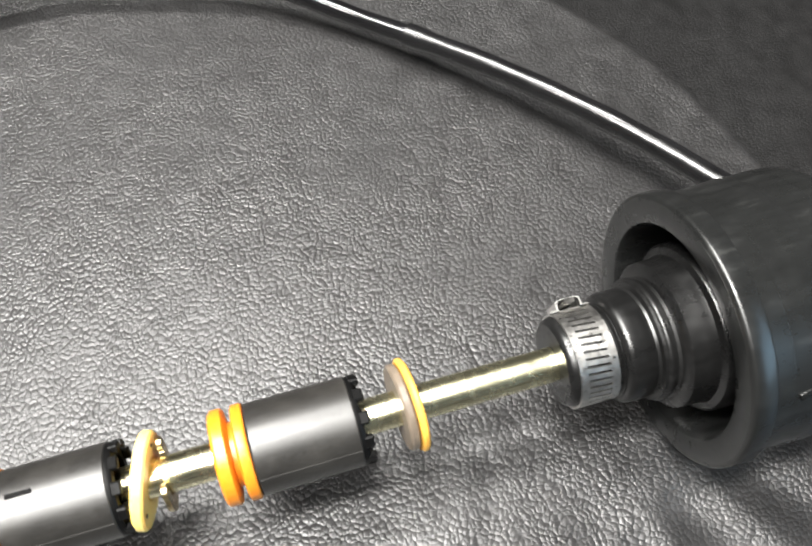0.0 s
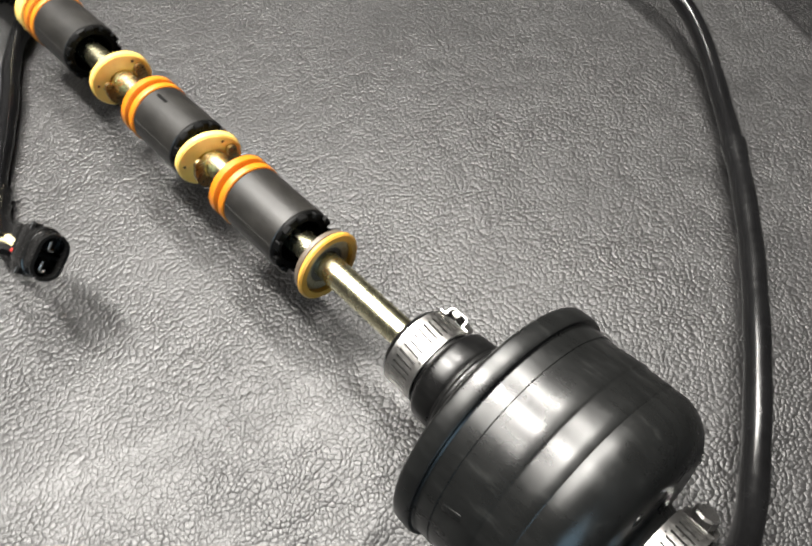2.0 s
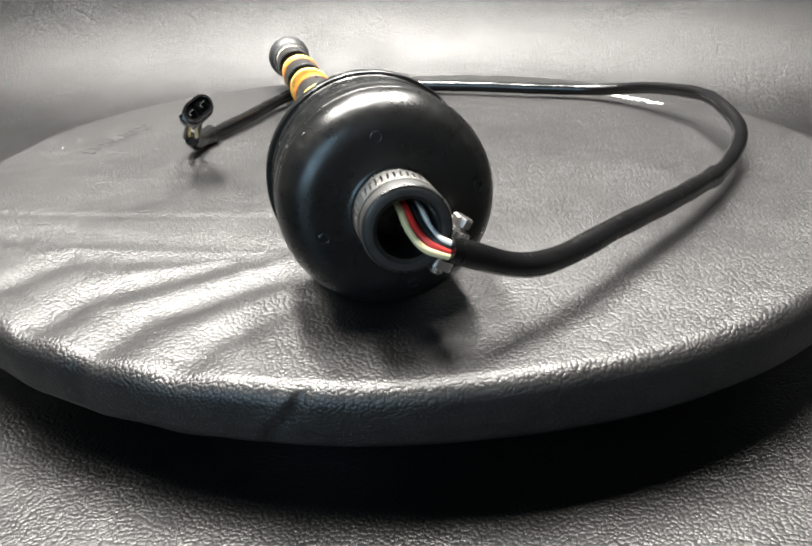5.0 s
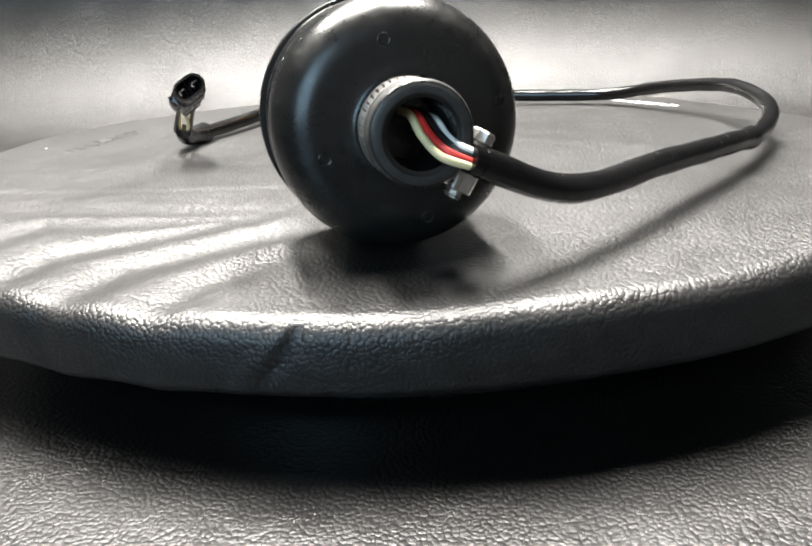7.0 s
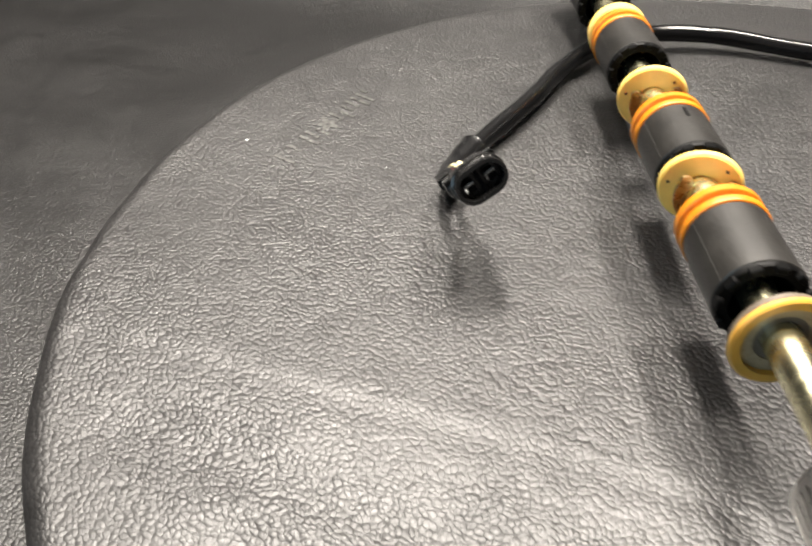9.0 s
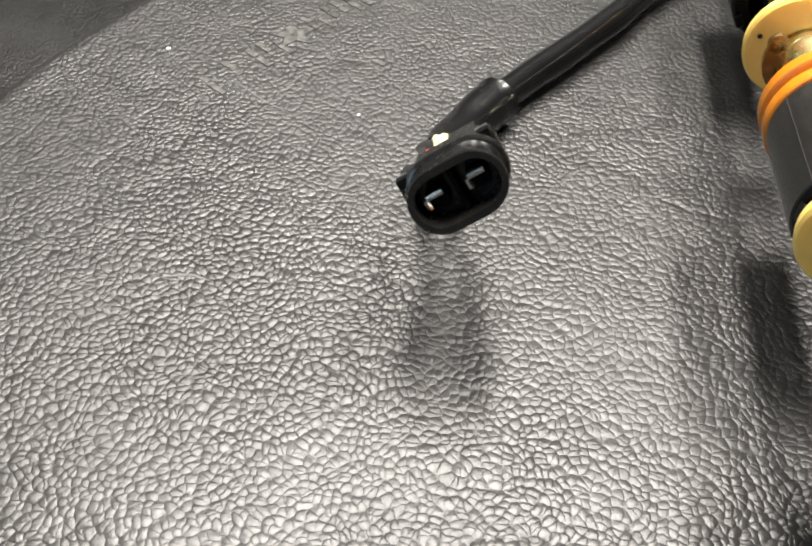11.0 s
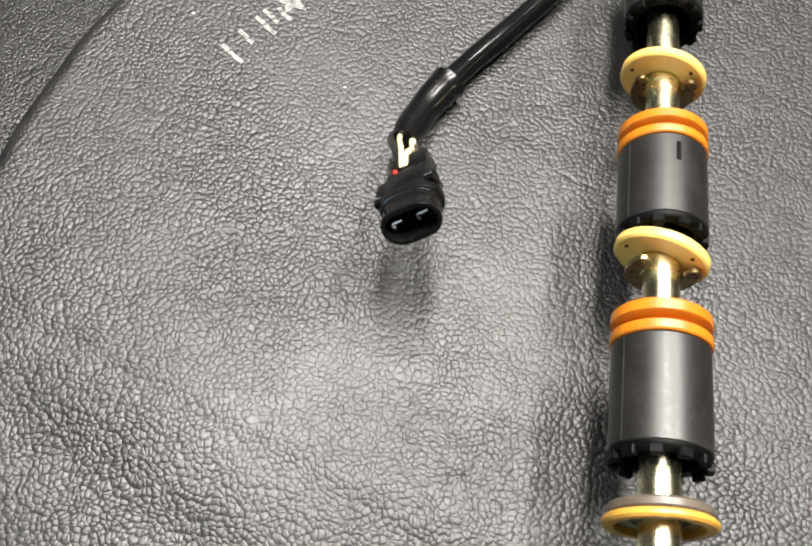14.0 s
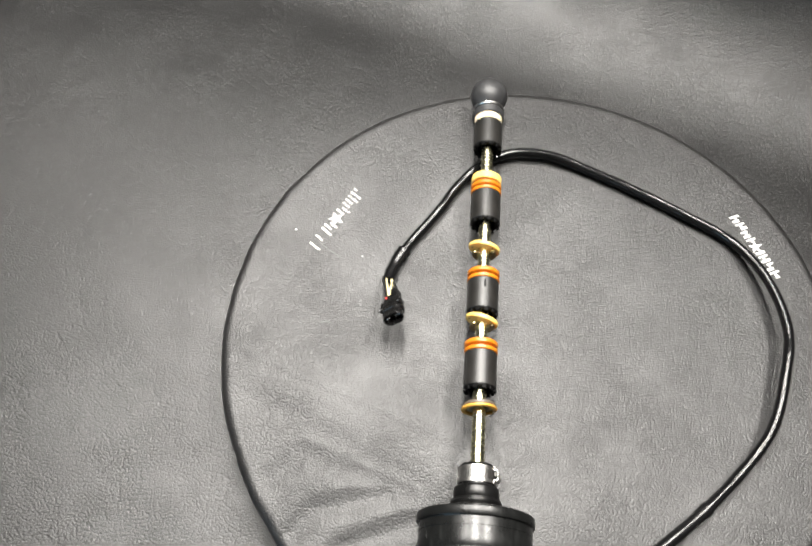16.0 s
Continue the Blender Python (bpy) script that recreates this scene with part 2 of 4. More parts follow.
SHRINK = worn(material("heat_shrink", (0.015, 0.015, 0.016), 0.34, 0.0, 0.40), (0.004, 0.004, 0.0042), 0.3, 80, 0.23, 0.05, 350, 0.015, 0.0004)
PLUG_PLASTIC = worn(material("plug_plastic", (0.014, 0.014, 0.014), 0.3, 0.0, 0.5), (0.0055, 0.0054, 0.0053), 0.3, 200, 0.22, 0.08, 900, 0.03, 0.0002)
SLEEVE_GREY = worn(material("sleeve_plastic", (0.04, 0.04, 0.04), 0.42, 0.0, 0.55), (0.0125, 0.0117, 0.0105), 0.4, 120, 0.40, 0.08, 1400, 0.04, 0.0003)
SEAM_GREY = worn(material("seam_grey", (0.3, 0.3, 0.28), 0.4), (0.03, 0.029, 0.027), 0.2, 200, 0.4, 0.05, 900, 0.02, 0.0002)
TIP_RUBBER = worn(material("tip_rubber", (0.02, 0.02, 0.02), 0.45), (0.028, 0.028, 0.029), 0.3, 150, 0.46, 0.04, 500, 0.02, 0.0002)
BLACK_INSERT = worn(material("insert_plastic", (0.008, 0.008, 0.008), 0.3, 0.0, 0.08), (0.0025, 0.0025, 0.0025), 0.3, 200, 0.45, 0.06, 900, 0.03, 0.0002)
ORANGE = worn(material("orange_plastic", (0.75, 0.24, 0.02), 0.38), (0.50, 0.160, 0.008), 0.14, 160, 0.36, 0.07, 900, 0.06, 0.0003)
AMBER = worn(material("amber_plastic", (0.72, 0.46, 0.12), 0.4), (0.55, 0.29, 0.045), 0.12, 160, 0.38, 0.08, 900, 0.06, 0.0003)
PALE_AMBER = worn(material("pale_amber_plastic", (0.8, 0.62, 0.26), 0.4), (0.80, 0.55, 0.15), 0.10, 160, 0.38, 0.08, 900, 0.06, 0.0003)
BEIGE = worn(material("beige_plastic", (0.42, 0.37, 0.28), 0.4), (0.30, 0.23, 0.14), 0.12, 300, 0.3, 0.06, 900, 0.05, 0.0003)
FACE_BEIGE = worn(material("face_beige", (0.30, 0.25, 0.18), 0.4), (0.10, 0.08, 0.06), 0.25, 300, 0.38, 0.06, 900, 0.05, 0.0003)
CREAM = worn(material("cream_plastic", (0.78, 0.66, 0.45), 0.45), (0.78, 0.66, 0.45), 0.1, 160, 0.42, 0.06, 900, 0.05, 0.0003)
BRASS = worn(material("brass", (0.78, 0.65, 0.38), 0.2, 1.0), (0.95, 0.89, 0.60), 0.08, 90, 0.26, 0.04, 300, 0.005, 0.0002)
STEEL = worn(material("steel", (0.72, 0.71, 0.69), 0.25, 1.0), (0.62, 0.61, 0.59), 0.15, 150, 0.30, 0.04, 500, 0.01, 0.0002)
DARK_STEEL = worn(material("dark_steel", (0.3, 0.29, 0.27), 0.3, 1.0), (0.07, 0.068, 0.064), 0.3, 200, 0.36, 0.08, 900, 0.05, 0.0002)
WORN_STEEL = worn(material("worn_steel", (0.5, 0.49, 0.47), 0.35, 1.0), (0.52, 0.51, 0.49), 0.2, 400, 0.34, 0.08, 900, 0.03, 0.0002)
DULL_BRASS = worn(material("dull_brass", (0.4, 0.33, 0.18), 0.3, 1.0), (0.42, 0.34, 0.18), 0.3, 300, 0.3, 0.08, 900, 0.03, 0.0002)
for mat, share, turn in ((BRASS, 0.3, 0.25), (RUBBER, 0.2, 0.0), (BOOT_RUBBER, 0.2, 0.0)):
    skin = mat.node_tree.nodes["Principled BSDF"]
    skin.inputs["Anisotropic"].default_value = share
    skin.inputs["Anisotropic Rotation"].default_value = turn
    turned = mat.node_tree.nodes.new("ShaderNodeTangent")
    turned.direction_type, turned.axis = "RADIAL", "Y"
    mat.node_tree.links.new(turned.outputs["Tangent"], skin.inputs["Tangent"])
for plastic, reach in ((ORANGE, 0.25), (AMBER, 0.15), (PALE_AMBER, 0.45), (CREAM, 0.4)):
    skin = plastic.node_tree.nodes["Principled BSDF"]
    skin.inputs["Subsurface Weight"].default_value = reach
    skin.inputs["Subsurface Radius"].default_value = (0.8, 0.65, 0.35)
    skin.inputs["Subsurface Scale"].default_value = 0.004
BRIGHT_TIN = worn(material("bright_tin", (0.9, 0.9, 0.88), 0.2, 1.0), (0.90, 0.90, 0.88), 0.06, 300, 0.2, 0.04, 900, 0.01, 0.0002)
# near-black that paints the shade of recesses not cut into the mesh
RECESS_SHADE = worn(material("slot_shade", (0.004, 0.004, 0.004), 0.8, 0.0, 0.1), (0.004, 0.004, 0.004), 0.2, 300, 0.8, 0.05, 900, 0.02, 0.0002)
WIRE_CREAM = worn(material("wire_cream", (0.8, 0.66, 0.38), 0.4), (0.68, 0.59, 0.34), 0.08, 300, 0.38, 0.05, 900, 0.04, 0.0002)
WIRE_RED = worn(material("wire_red", (0.5, 0.03, 0.025), 0.35), (0.50, 0.03, 0.025), 0.1, 300, 0.33, 0.05, 900, 0.04, 0.0002)
WIRE_WHITE = worn(material("wire_white", (0.78, 0.76, 0.72), 0.4), (0.78, 0.76, 0.72), 0.06, 300, 0.38, 0.05, 900, 0.04, 0.0002)
WIRE_BLACK = worn(material("wire_black", (0.012, 0.012, 0.012), 0.35), (0.012, 0.012, 0.012), 0.2, 300, 0.33, 0.05, 900, 0.04, 0.0002)
PRINT_SILVER = worn(material("silver_print", (0.2, 0.2, 0.2), 0.3, 1.0), (0.155, 0.155, 0.15), 0.7, 700, 0.36, 0.06, 1200, 0.2, 0.0003)
PRINT_WHITE = worn(material("white_print", (0.72, 0.72, 0.70), 0.5), (0.74, 0.74, 0.72), 0.08, 400, 0.5, 0.08, 1200, 0.3, 0.0003)
SCUFF_GREY = worn(material("scuffed_leather", (0.05, 0.05, 0.05), 0.5), (0.05, 0.05, 0.05), 0.4, 900, 0.5, 0.08, 1500, 0.3, 0.0003)
LINT = worn(material("white_lint", (0.85, 0.85, 0.83), 0.7), (0.85, 0.85, 0.83), 0.05, 900, 0.7, 0.1, 1500, 0.1, 0.0002)
WALL_PAINT = worn(material("wall_paint", (0.06, 0.06, 0.063), 0.8), (0.06, 0.06, 0.063), 0.04, 2, 0.8, 0.05, 60, 0.1, 0.002)
FLOOR_WOOD = worn(material("floor_wood", (0.12, 0.08, 0.05), 0.5), (0.12, 0.08, 0.05), 0.25, 4, 0.5, 0.1, 40, 0.1, 0.002)
LAMP_WHITE = worn(material("lamp_housing", (0.8, 0.8, 0.8), 0.5), (0.8, 0.8, 0.8), 0.04, 10, 0.5, 0.05, 80, 0.05, 0.001)


# ---- setting: a closed room and the sofa under the cushion ----
ROOM = 3.4
FLOOR_Z = -0.50


def slab(name, size, centre, mat, label, category):
    bm = bmesh.new()
    box(bm, size, Matrix.Translation(centre))
    ob = new(name, mesh_of(name, bm, mat, smooth=False))
    return tagged(ob, label, category, kind="structure")


mid = (CEILING + FLOOR_Z) / 2
tall = CEILING - FLOOR_Z
deep, mid_y = ROOM + 1.5, (ROOM - 1.5) / 2
slab("floor", (2 * ROOM + 0.2, deep + 0.2, 0.1), (0, mid_y, FLOOR_Z - 0.05), FLOOR_WOOD, "plain brown wooden floor of the room", "floor")
slab("ceiling", (2 * ROOM + 0.2, deep + 0.2, 0.1), (0, mid_y, CEILING + 0.05), WALL_PAINT, "plain dark grey painted ceiling of the room", "ceiling")
slab("wall_north", (2 * ROOM, 0.1, tall), (0, ROOM + 0.05, mid), WALL_PAINT, "plain dark grey painted wall of the room", "wall")
bm = bmesh.new()
left, right = WINDOW_X - WINDOW_W / 2, WINDOW_X + WINDOW_W / 2
low, high = WINDOW_Z - WINDOW_H / 2, WINDOW_Z + WINDOW_H / 2
for x0, x1, z0, z1 in ((-ROOM, left, FLOOR_Z, CEILING), (right, ROOM, FLOOR_Z, CEILING), (left, right, FLOOR_Z, low), (left, right, high, CEILING)):
    box(bm, (x1 - x0, 0.1, z1 - z0), Matrix.Translation(((x0 + x1) / 2, -1.55, (z0 + z1) / 2)))
tagged(new("wall_south", mesh_of("wall_south", bm, WALL_PAINT, smooth=False)), "plain dark grey painted wall with a window", "wall", kind="structure")
window = thing("window_1", pose(WINDOW_X, -1.55, WINDOW_Z), "white framed window with bluish dusk light", "window", kind="structure")
bm = bmesh.new()
for x, z, w, h in ((0, WINDOW_H / 2 - 0.025, WINDOW_W, 0.05), (0, 0.025 - WINDOW_H / 2, WINDOW_W, 0.05), (WINDOW_W / 2 - 0.025, 0, 0.05, WINDOW_H - 0.1), (0.025 - WINDOW_W / 2, 0, 0.05, WINDOW_H - 0.1)):
    box(bm, (w, 0.06, h), Matrix.Translation((x, 0, z)), 0.004)
part("window_frame", bm, LAMP_WHITE, window)
slab("wall_east", (0.1, deep, tall), (ROOM + 0.05, mid_y, mid), WALL_PAINT, "plain dark grey painted wall of the room", "wall")
slab("wall_west", (0.1, deep, tall), (-ROOM - 0.05, mid_y, mid), WALL_PAINT, "plain dark grey painted wall of the room", "wall")


def ceiling_lamp(x, y, wide, length):
    lamp = thing("ceiling_lamp", pose(x, y, CEILING), "unseen long white strip lamp under the ceiling", "lamp", "strip lamps")
    bm = bmesh.new()
    box(bm, (wide + 0.04, length + 0.04, 0.06), Matrix.Translation((0, 0, -0.031)), 0.006)
    part("housing", bm, LAMP_WHITE, lamp)


# the added west lamp gets the same housing as the other two
for lx, ly, wide, length, watts in LAMPS:
    ceiling_lamp(lx, ly, wide, length)

SEAT_Z = -0.045
BACK_WAY = Vector((0.325, 0.946, 0)).normalized()
ALONG = Vector((0.946, -0.325, 0)).normalized()
BACK_START, BACK_RADIUS = 0.304, 0.185


def lay_uv(bm, flat_at):
    layer = bm.loops.layers.uv.new("metres")
    for f in bm.faces:
        for corner in f.loops:
            corner[layer].uv = flat_at[corner.vert]


def sofa():
    """One sheet of leather over seat and backrest, with a wide hollow where they meet."""
    profile = []
    for k in range(60):
        profile.append((-0.62 + (BACK_START + 0.62) * k / 60, SEAT_Z))
    for k in range(33):
        a = radians(78) * k / 32
        profile.append((BACK_START + BACK_RADIUS * math.sin(a), SEAT_Z + BACK_RADIUS * (1 - math.cos(a))))
    d, z = profile[-1]
    for k in range(1, 13):
        profile.append((d + 0.45 * k / 12 * math.cos(radians(78)), z + 0.45 * k / 12 * math.sin(radians(78))))
    d, z = profile[-1]
    for k in range(1, 9):
        a = radians(78 + 102 * k / 8)
        profile.append((d + 0.09 * (math.sin(a) - math.sin(radians(78))), z + 0.09 * (math.cos(radians(78)) - math.cos(a)) ))
    d, z = profile[-1]
    profile += [(d + 0.16, z - 0.05), (d + 0.16, FLOOR_Z + 0.03), (-0.62, FLOOR_Z + 0.03), (-0.66, FLOOR_Z + 0.05), (-0.66, SEAT_Z - 0.04), (-0.65, SEAT_Z - 0.012)]
    run = [0.0]
    for (d0, z0), (d1, z1) in zip(profile, profile[1:]):
        run.append(run[-1] + math.hypot(d1 - d0, z1 - z0))
    bm = bmesh.new()
    flat_at = {}
    rows = []
    n = 110
    for i in range(n + 1):
        s = -1.1 + 2.2 * i / n
        row = []
        for d, z in profile:
            p = BACK_WAY * d + ALONG * s
            lift = 0.0
            if z > SEAT_Z - 0.01:
                lift = 0.006 * (noise.noise(Vector((p.x * 3.1, p.y * 3.1, z * 3.1 + 3))))
                near = math.hypot(p.x - 0.038, p.y - 0.06)
                lift *= ss((near - 0.2) / 0.25)
            v = bm.verts.new((p.x, p.y, z + lift))
            flat_at[v] = (s + 2, run[len(row)] + 2)
            row.append(v)
        rows.append(row)
    k = len(profile)
    for a, b in zip(rows, rows[1:]):
        for j in range(k):
            bm.faces.new((a[j], a[(j + 1) % k], b[(j + 1) % k], b[j]))
    bm.faces.new(rows[0][::-1])
    bm.faces.new(rows[-1])
    lay_uv(bm, flat_at)
    ob = new("sofa", mesh_of("sofa", bm, SOFA_LEATHER, sharp=60))
    return tagged(ob, "dark grey pebbled leather sofa seat curving up into its backrest", "sofa", kind="structure")


sofa()

# ---- the round cushion ----
CX, CY, CR = 0.038, 0.060, 0.206
# folds: start, end, depth and width of a soft valley in the leather
FOLDS = [
    ((-0.155, 0.033), (-0.069, 0.003), 0.0005, 0.0032),
    ((-0.069, 0.003), (-0.008, -0.019), 0.0005, 0.0032),
    ((-0.135, 0.003), (-0.031, -0.041), 0.0008, 0.008),
    ((-0.122, -0.044), (-0.104, -0.027), 0.0014, 0.008),
    ((-0.104, -0.027), (-0.039, -0.046), 0.0012, 0.008),
    ((-0.106, -0.076), (-0.093, -0.060), 0.0018, 0.0078),
    ((-0.093, -0.060), (-0.051, -0.048), 0.0017, 0.0078),
    ((-0.085, -0.096), (-0.074, -0.081), 0.0018, 0.0078),
    ((-0.074, -0.081), (-0.034, -0.064), 0.0018, 0.0078),
    ((-0.063, -0.113), (-0.053, -0.100), 0.0015, 0.007),
    ((-0.053, -0.100), (-0.029, -0.084), 0.0015, 0.007),
]


def near_line(x, y, a, b):
    ax, ay = b[0] - a[0], b[1] - a[1]
    k = ((x - a[0]) * ax + (y - a[1]) * ay) / (ax * ax + ay * ay)
    c = min(1.0, max(0.0, k))
    return math.hypot(x - a[0] - c * ax, y - a[1] - c * ay)


def cushion_height(x, y):
    front = -0.332 * (x + 0.139) - 0.943 * (y - 0.027)      # distance past the long crease
    h = -0.0048 * ss(front / 0.13)
    if front > 0:
        h -= 0.0010 * (1 - math.exp(-front / 0.006)) * ss((0.03 - x) / 0.05)
    h += 0.0007 * noise.noise(Vector((x * 14, y * 14, 1.7)))
    deep = 0.0
    for a, b, depth, width in FOLDS:
        d = near_line(x, y, a, b) / width
        if d < 3:
            deep = max(deep, depth * math.exp(-d * d))
    h -= deep
    d = math.hypot(x / 0.022, (y + 0.082) / 0.03)          # hollow under the heavy housing
    h -= 0.0006 * math.exp(-d * d)
    h += 0.0038 * ss((y - 0.08) / 0.14)
    return h


def round_cushion():
    cushion = thing("round_cushion", pose(CX, CY, SEAT_Z), "round black pebbled leather seat cushion with folds and white print", "cushion")
    bm = bmesh.new()
    n, rings = 768, 120
    edge_r = 0.0065
    flat = CR - edge_r
    section = []                    # radius, drop, share of the top's height that it follows, length along the leather
    for i in range(1, rings + 1):
        r = flat * (i / rings) ** 0.9
        section.append((r, 0.0, 1.0, r))
    for i in range(1, 9):
        a = radians(90 * i / 8)
        section.append((flat + edge_r * math.sin(a), -edge_r * (1 - math.cos(a)), 1 - 0.3 * i / 8, flat + edge_r * a))
    reach = section[-1][3]
    for i in range(1, 7):
        section.append((CR - 0.0015 * (i / 6) ** 2, -edge_r - 0.0115 * i / 6, 0.7 - 0.5 * i / 6, reach + 0.0115 * i / 6))
    reach = section[-1][3]
    for i in range(1, 7):
        a = radians(90 * i / 6)
        section.append((CR - 0.0015 - 0.005 * (1 - math.cos(a)), -0.018 - 0.005 * math.sin(a), 0.2 - 0.2 * i / 6, reach + 0.005 * a))
    section.append((0.88 * CR, -0.0232, 0.0, section[-1][3] + 0.018))
    rows = [[(r * math.cos(2 * math.pi * k / n), r * math.sin(2 * math.pi * k / n), z, top) for k in range(n)] for r, z, top, _ in section]
    flat_at = {}
    verts = []
    centre = bm.verts.new((0, 0, -SEAT_Z + cushion_height(CX, CY)))
    for row in rows:
        line = []
        for k, (x, y, z, top) in enumerate(row):
            a = 2 * math.pi * k / n
            h = cushion_height(CX + x, CY + y) * (0.5 + 0.5 * top)
            if z < 0 and top > 0:        # puckers round the rim
                pull = math.sin(math.pi * (1 - top))
                pucker = noise.noise(Vector((math.cos(a) * 9, math.sin(a) * 9, 5.0 + z * 20))) * 0.0012
                for at, wide, deep, lean in ((4.331, 0.008, 0.0016, 0.08), (4.315, 0.009, -0.0010, 0.08), (4.02, 0.02, 0.001, 0.02), (4.75, 0.03, 0.0007, 0.0), (3.6, 0.02, 0.001, 0.0), (5.3, 0.02, 0.001, 0.0)):
                    d = (a - at - lean * (top - 0.4)) / wide
                    pucker -= deep * math.exp(-d * d)
                s = 1 + pull * pucker / CR
                x, y = x * s, y * s
                z += 0.4 * pull * pucker
            v = bm.verts.new((x, y, -SEAT_Z + z + h))
            along = section[len(verts)][3]
            flat_at[v] = (along * math.cos(a) + 1, along * math.sin(a) + 1)
            line.append(v)
        verts.append(line)
    for k in range(n):
        bm.faces.new((centre, verts[0][k], verts[0][(k + 1) % n]))
    for a, b in zip(verts, verts[1:]):
        for k in range(n):
            bm.faces.new((a[k], b[k], b[(k + 1) % n], a[(k + 1) % n]))
    bm.faces.new(verts[-1])
    flat_at[centre] = (1.0, 1.0)
    lay_uv(bm, flat_at)
    part("cover", bm, CUSHION_LEATHER, cushion, sharp=70)
    bm = bmesh.new()
    revolve(bm, [(0.0, 0), (0.0, 0.165), (0.003, 0.169), (0.018, 0.169), (0.0205, 0.166), (0.0205, 0)], 96, Matrix.Rotation(radians(90), 4, "X"))
    part("base_ring", bm, PLUG_PLASTIC, cushion, "dark recessed base under the cushion")
    return cushion


CUSHION = round_cushion()


def print_mark(a, b, height, rubbed):
    """A row of slanted blocks with a star among them, laid along a line on the cushion."""
    a, b = Vector((*a, 0)), Vector((*b, 0))
    way = (b - a).normalized()
    up = Vector((-way.y, way.x, 0))
    length = (b - a).length
    ink = PRINT_SILVER if rubbed else PRINT_WHITE
    mark = new("printed_mark")
    mark.empty_display_size = 0.01
    mark.parent = CUSHION
    tagged(mark, "rubbed silver printed bars with a star" if rubbed else "white printed bars with a star")

    def put(points, name="printed_bar"):
        bm = bmesh.new()
        top, low = [], []
        for u, v in points:
            p = a + way * (u * length) + up * (v * height)
            z = cushion_height(p.x, p.y) - SEAT_Z
            top.append(bm.verts.new((p.x - CX, p.y - CY, z + 0.0002)))
            low.append(bm.verts.new((p.x - CX, p.y - CY, z - 0.0004)))
        k = len(points)
        bm.faces.new(top)
        bm.faces.new(low[::-1])
        for i in range(k):
            bm.faces.new((top[i], low[i], low[(i + 1) % k], top[(i + 1) % k]))
        part(name, bm, ink, mark, smooth=False)

    def block(u, w, v0, v1, lean=0.012):
        put([(u + lean * v0, v0), (u + w + lean * v0, v0), (u + w + lean * v1, v1), (u + lean * v1, v1)])

    rnd = random.Random(7)
    for k in range(14):            # plain slanted bars, two and two
        u = 0.01 + 0.062 * (k % 7) + (0.575 if k >= 7 else 0.0)
        low = rnd.choice((0.0, 0.0, 0.3))
        high = rnd.choice((1.0, 1.0, 0.72))
        if not rubbed:
            block(u, 0.036 if k % 2 else 0.024, low, high)
        elif rnd.random() < (0.95 if k < 7 else 0.6):            # the worn one is broken into thin pieces
            gap = rnd.uniform(0.3, 0.6)
            block(u, 0.026, low, gap)
            if rnd.random() < 0.8:
                block(u + 0.005, 0.026, gap + 0.03, high)
        if not rubbed and k % 2 == 0:
            block(u + 0.020, 0.034, 0.40, 0.58)
    star = []
    for k in range(10):
        r = (0.66 if rubbed else 0.80) if k % 2 == 0 else 0.28
        t = math.pi / 2 + math.pi * k / 5
        star.append((0.515 + r * math.cos(t) * height / length, 0.45 + r * math.sin(t)))
    put(star, "printed_star")


print_mark((-0.0920, 0.1665), (-0.1195, 0.1180), 0.0088, True)
print_mark((0.1770, 0.1665), (0.2040, 0.1190), 0.0066, False)


def scuff(points, width):
    """A thin pale rub mark that follows the leather."""
    path = catmull([(x, y, 0) for x, y in points], 8)
    bm = bmesh.new()
    rows = []
    for i, p in enumerate(path):
        way = (path[min(i + 1, len(path) - 1)] - path[max(i - 1, 0)]).normalized()
        side = Vector((-way.y, way.x, 0)) * width * (0.15 + 0.85 * math.sin(math.pi * i / (len(path) - 1))) * (0.8 + 0.4 * noise.noise(p * 900))
        row = []
        for q, lift in ((p - side, -0.0003), (p - side * 0.6, 0.00008), (p + side * 0.6, 0.00008), (p + side, -0.0003)):
            row.append(bm.verts.new((q.x - CX, q.y - CY, cushion_height(q.x, q.y) - SEAT_Z + lift)))
        rows.append(row)
    for a, b in zip(rows, rows[1:]):
        for k in range(4):
            bm.faces.new((a[k], a[(k + 1) % 4], b[(k + 1) % 4], b[k]))
    part("scuff", bm, SCUFF_GREY, CUSHION, "faint pale scuff in the leather")


scuff([(0.0310, 0.1040), (0.0385, 0.1090), (0.0400, 0.1160), (0.0440, 0.1260)], 0.0004)
scuff([(-0.1045, 0.0599), (-0.1007, 0.0612), (-0.0963, 0.0605)], 0.0007)
scuff([(-0.1129, 0.1209), (-0.1035, 0.1140), (-0.0951, 0.1093)], 0.0005)


# ---- the probe: brass rod, sleeves, rings, rubber boot and housing ----
AXIS_Z, AXIS_SLOPE = 0.0288, -0.0191
PROBE = thing("float_probe", pose(0, 0, AXIS_Z, math.degrees(math.atan(AXIS_SLOPE)), 0, 0),
              "brass rod probe with grey sleeves, orange rings and rubber housing", "probe")

ROD_R = 0.0040
bm = bmesh.new()
revolve(bm, [(-0.07, 0), (-0.07, ROD_R)] + [(-0.06 + 0.28 * k / 12, ROD_R) for k in range(13)] + [(0.225, ROD_R), (0.225, 0)], 40)
part("rod", bm, BRASS, PROBE, "polished brass rod")


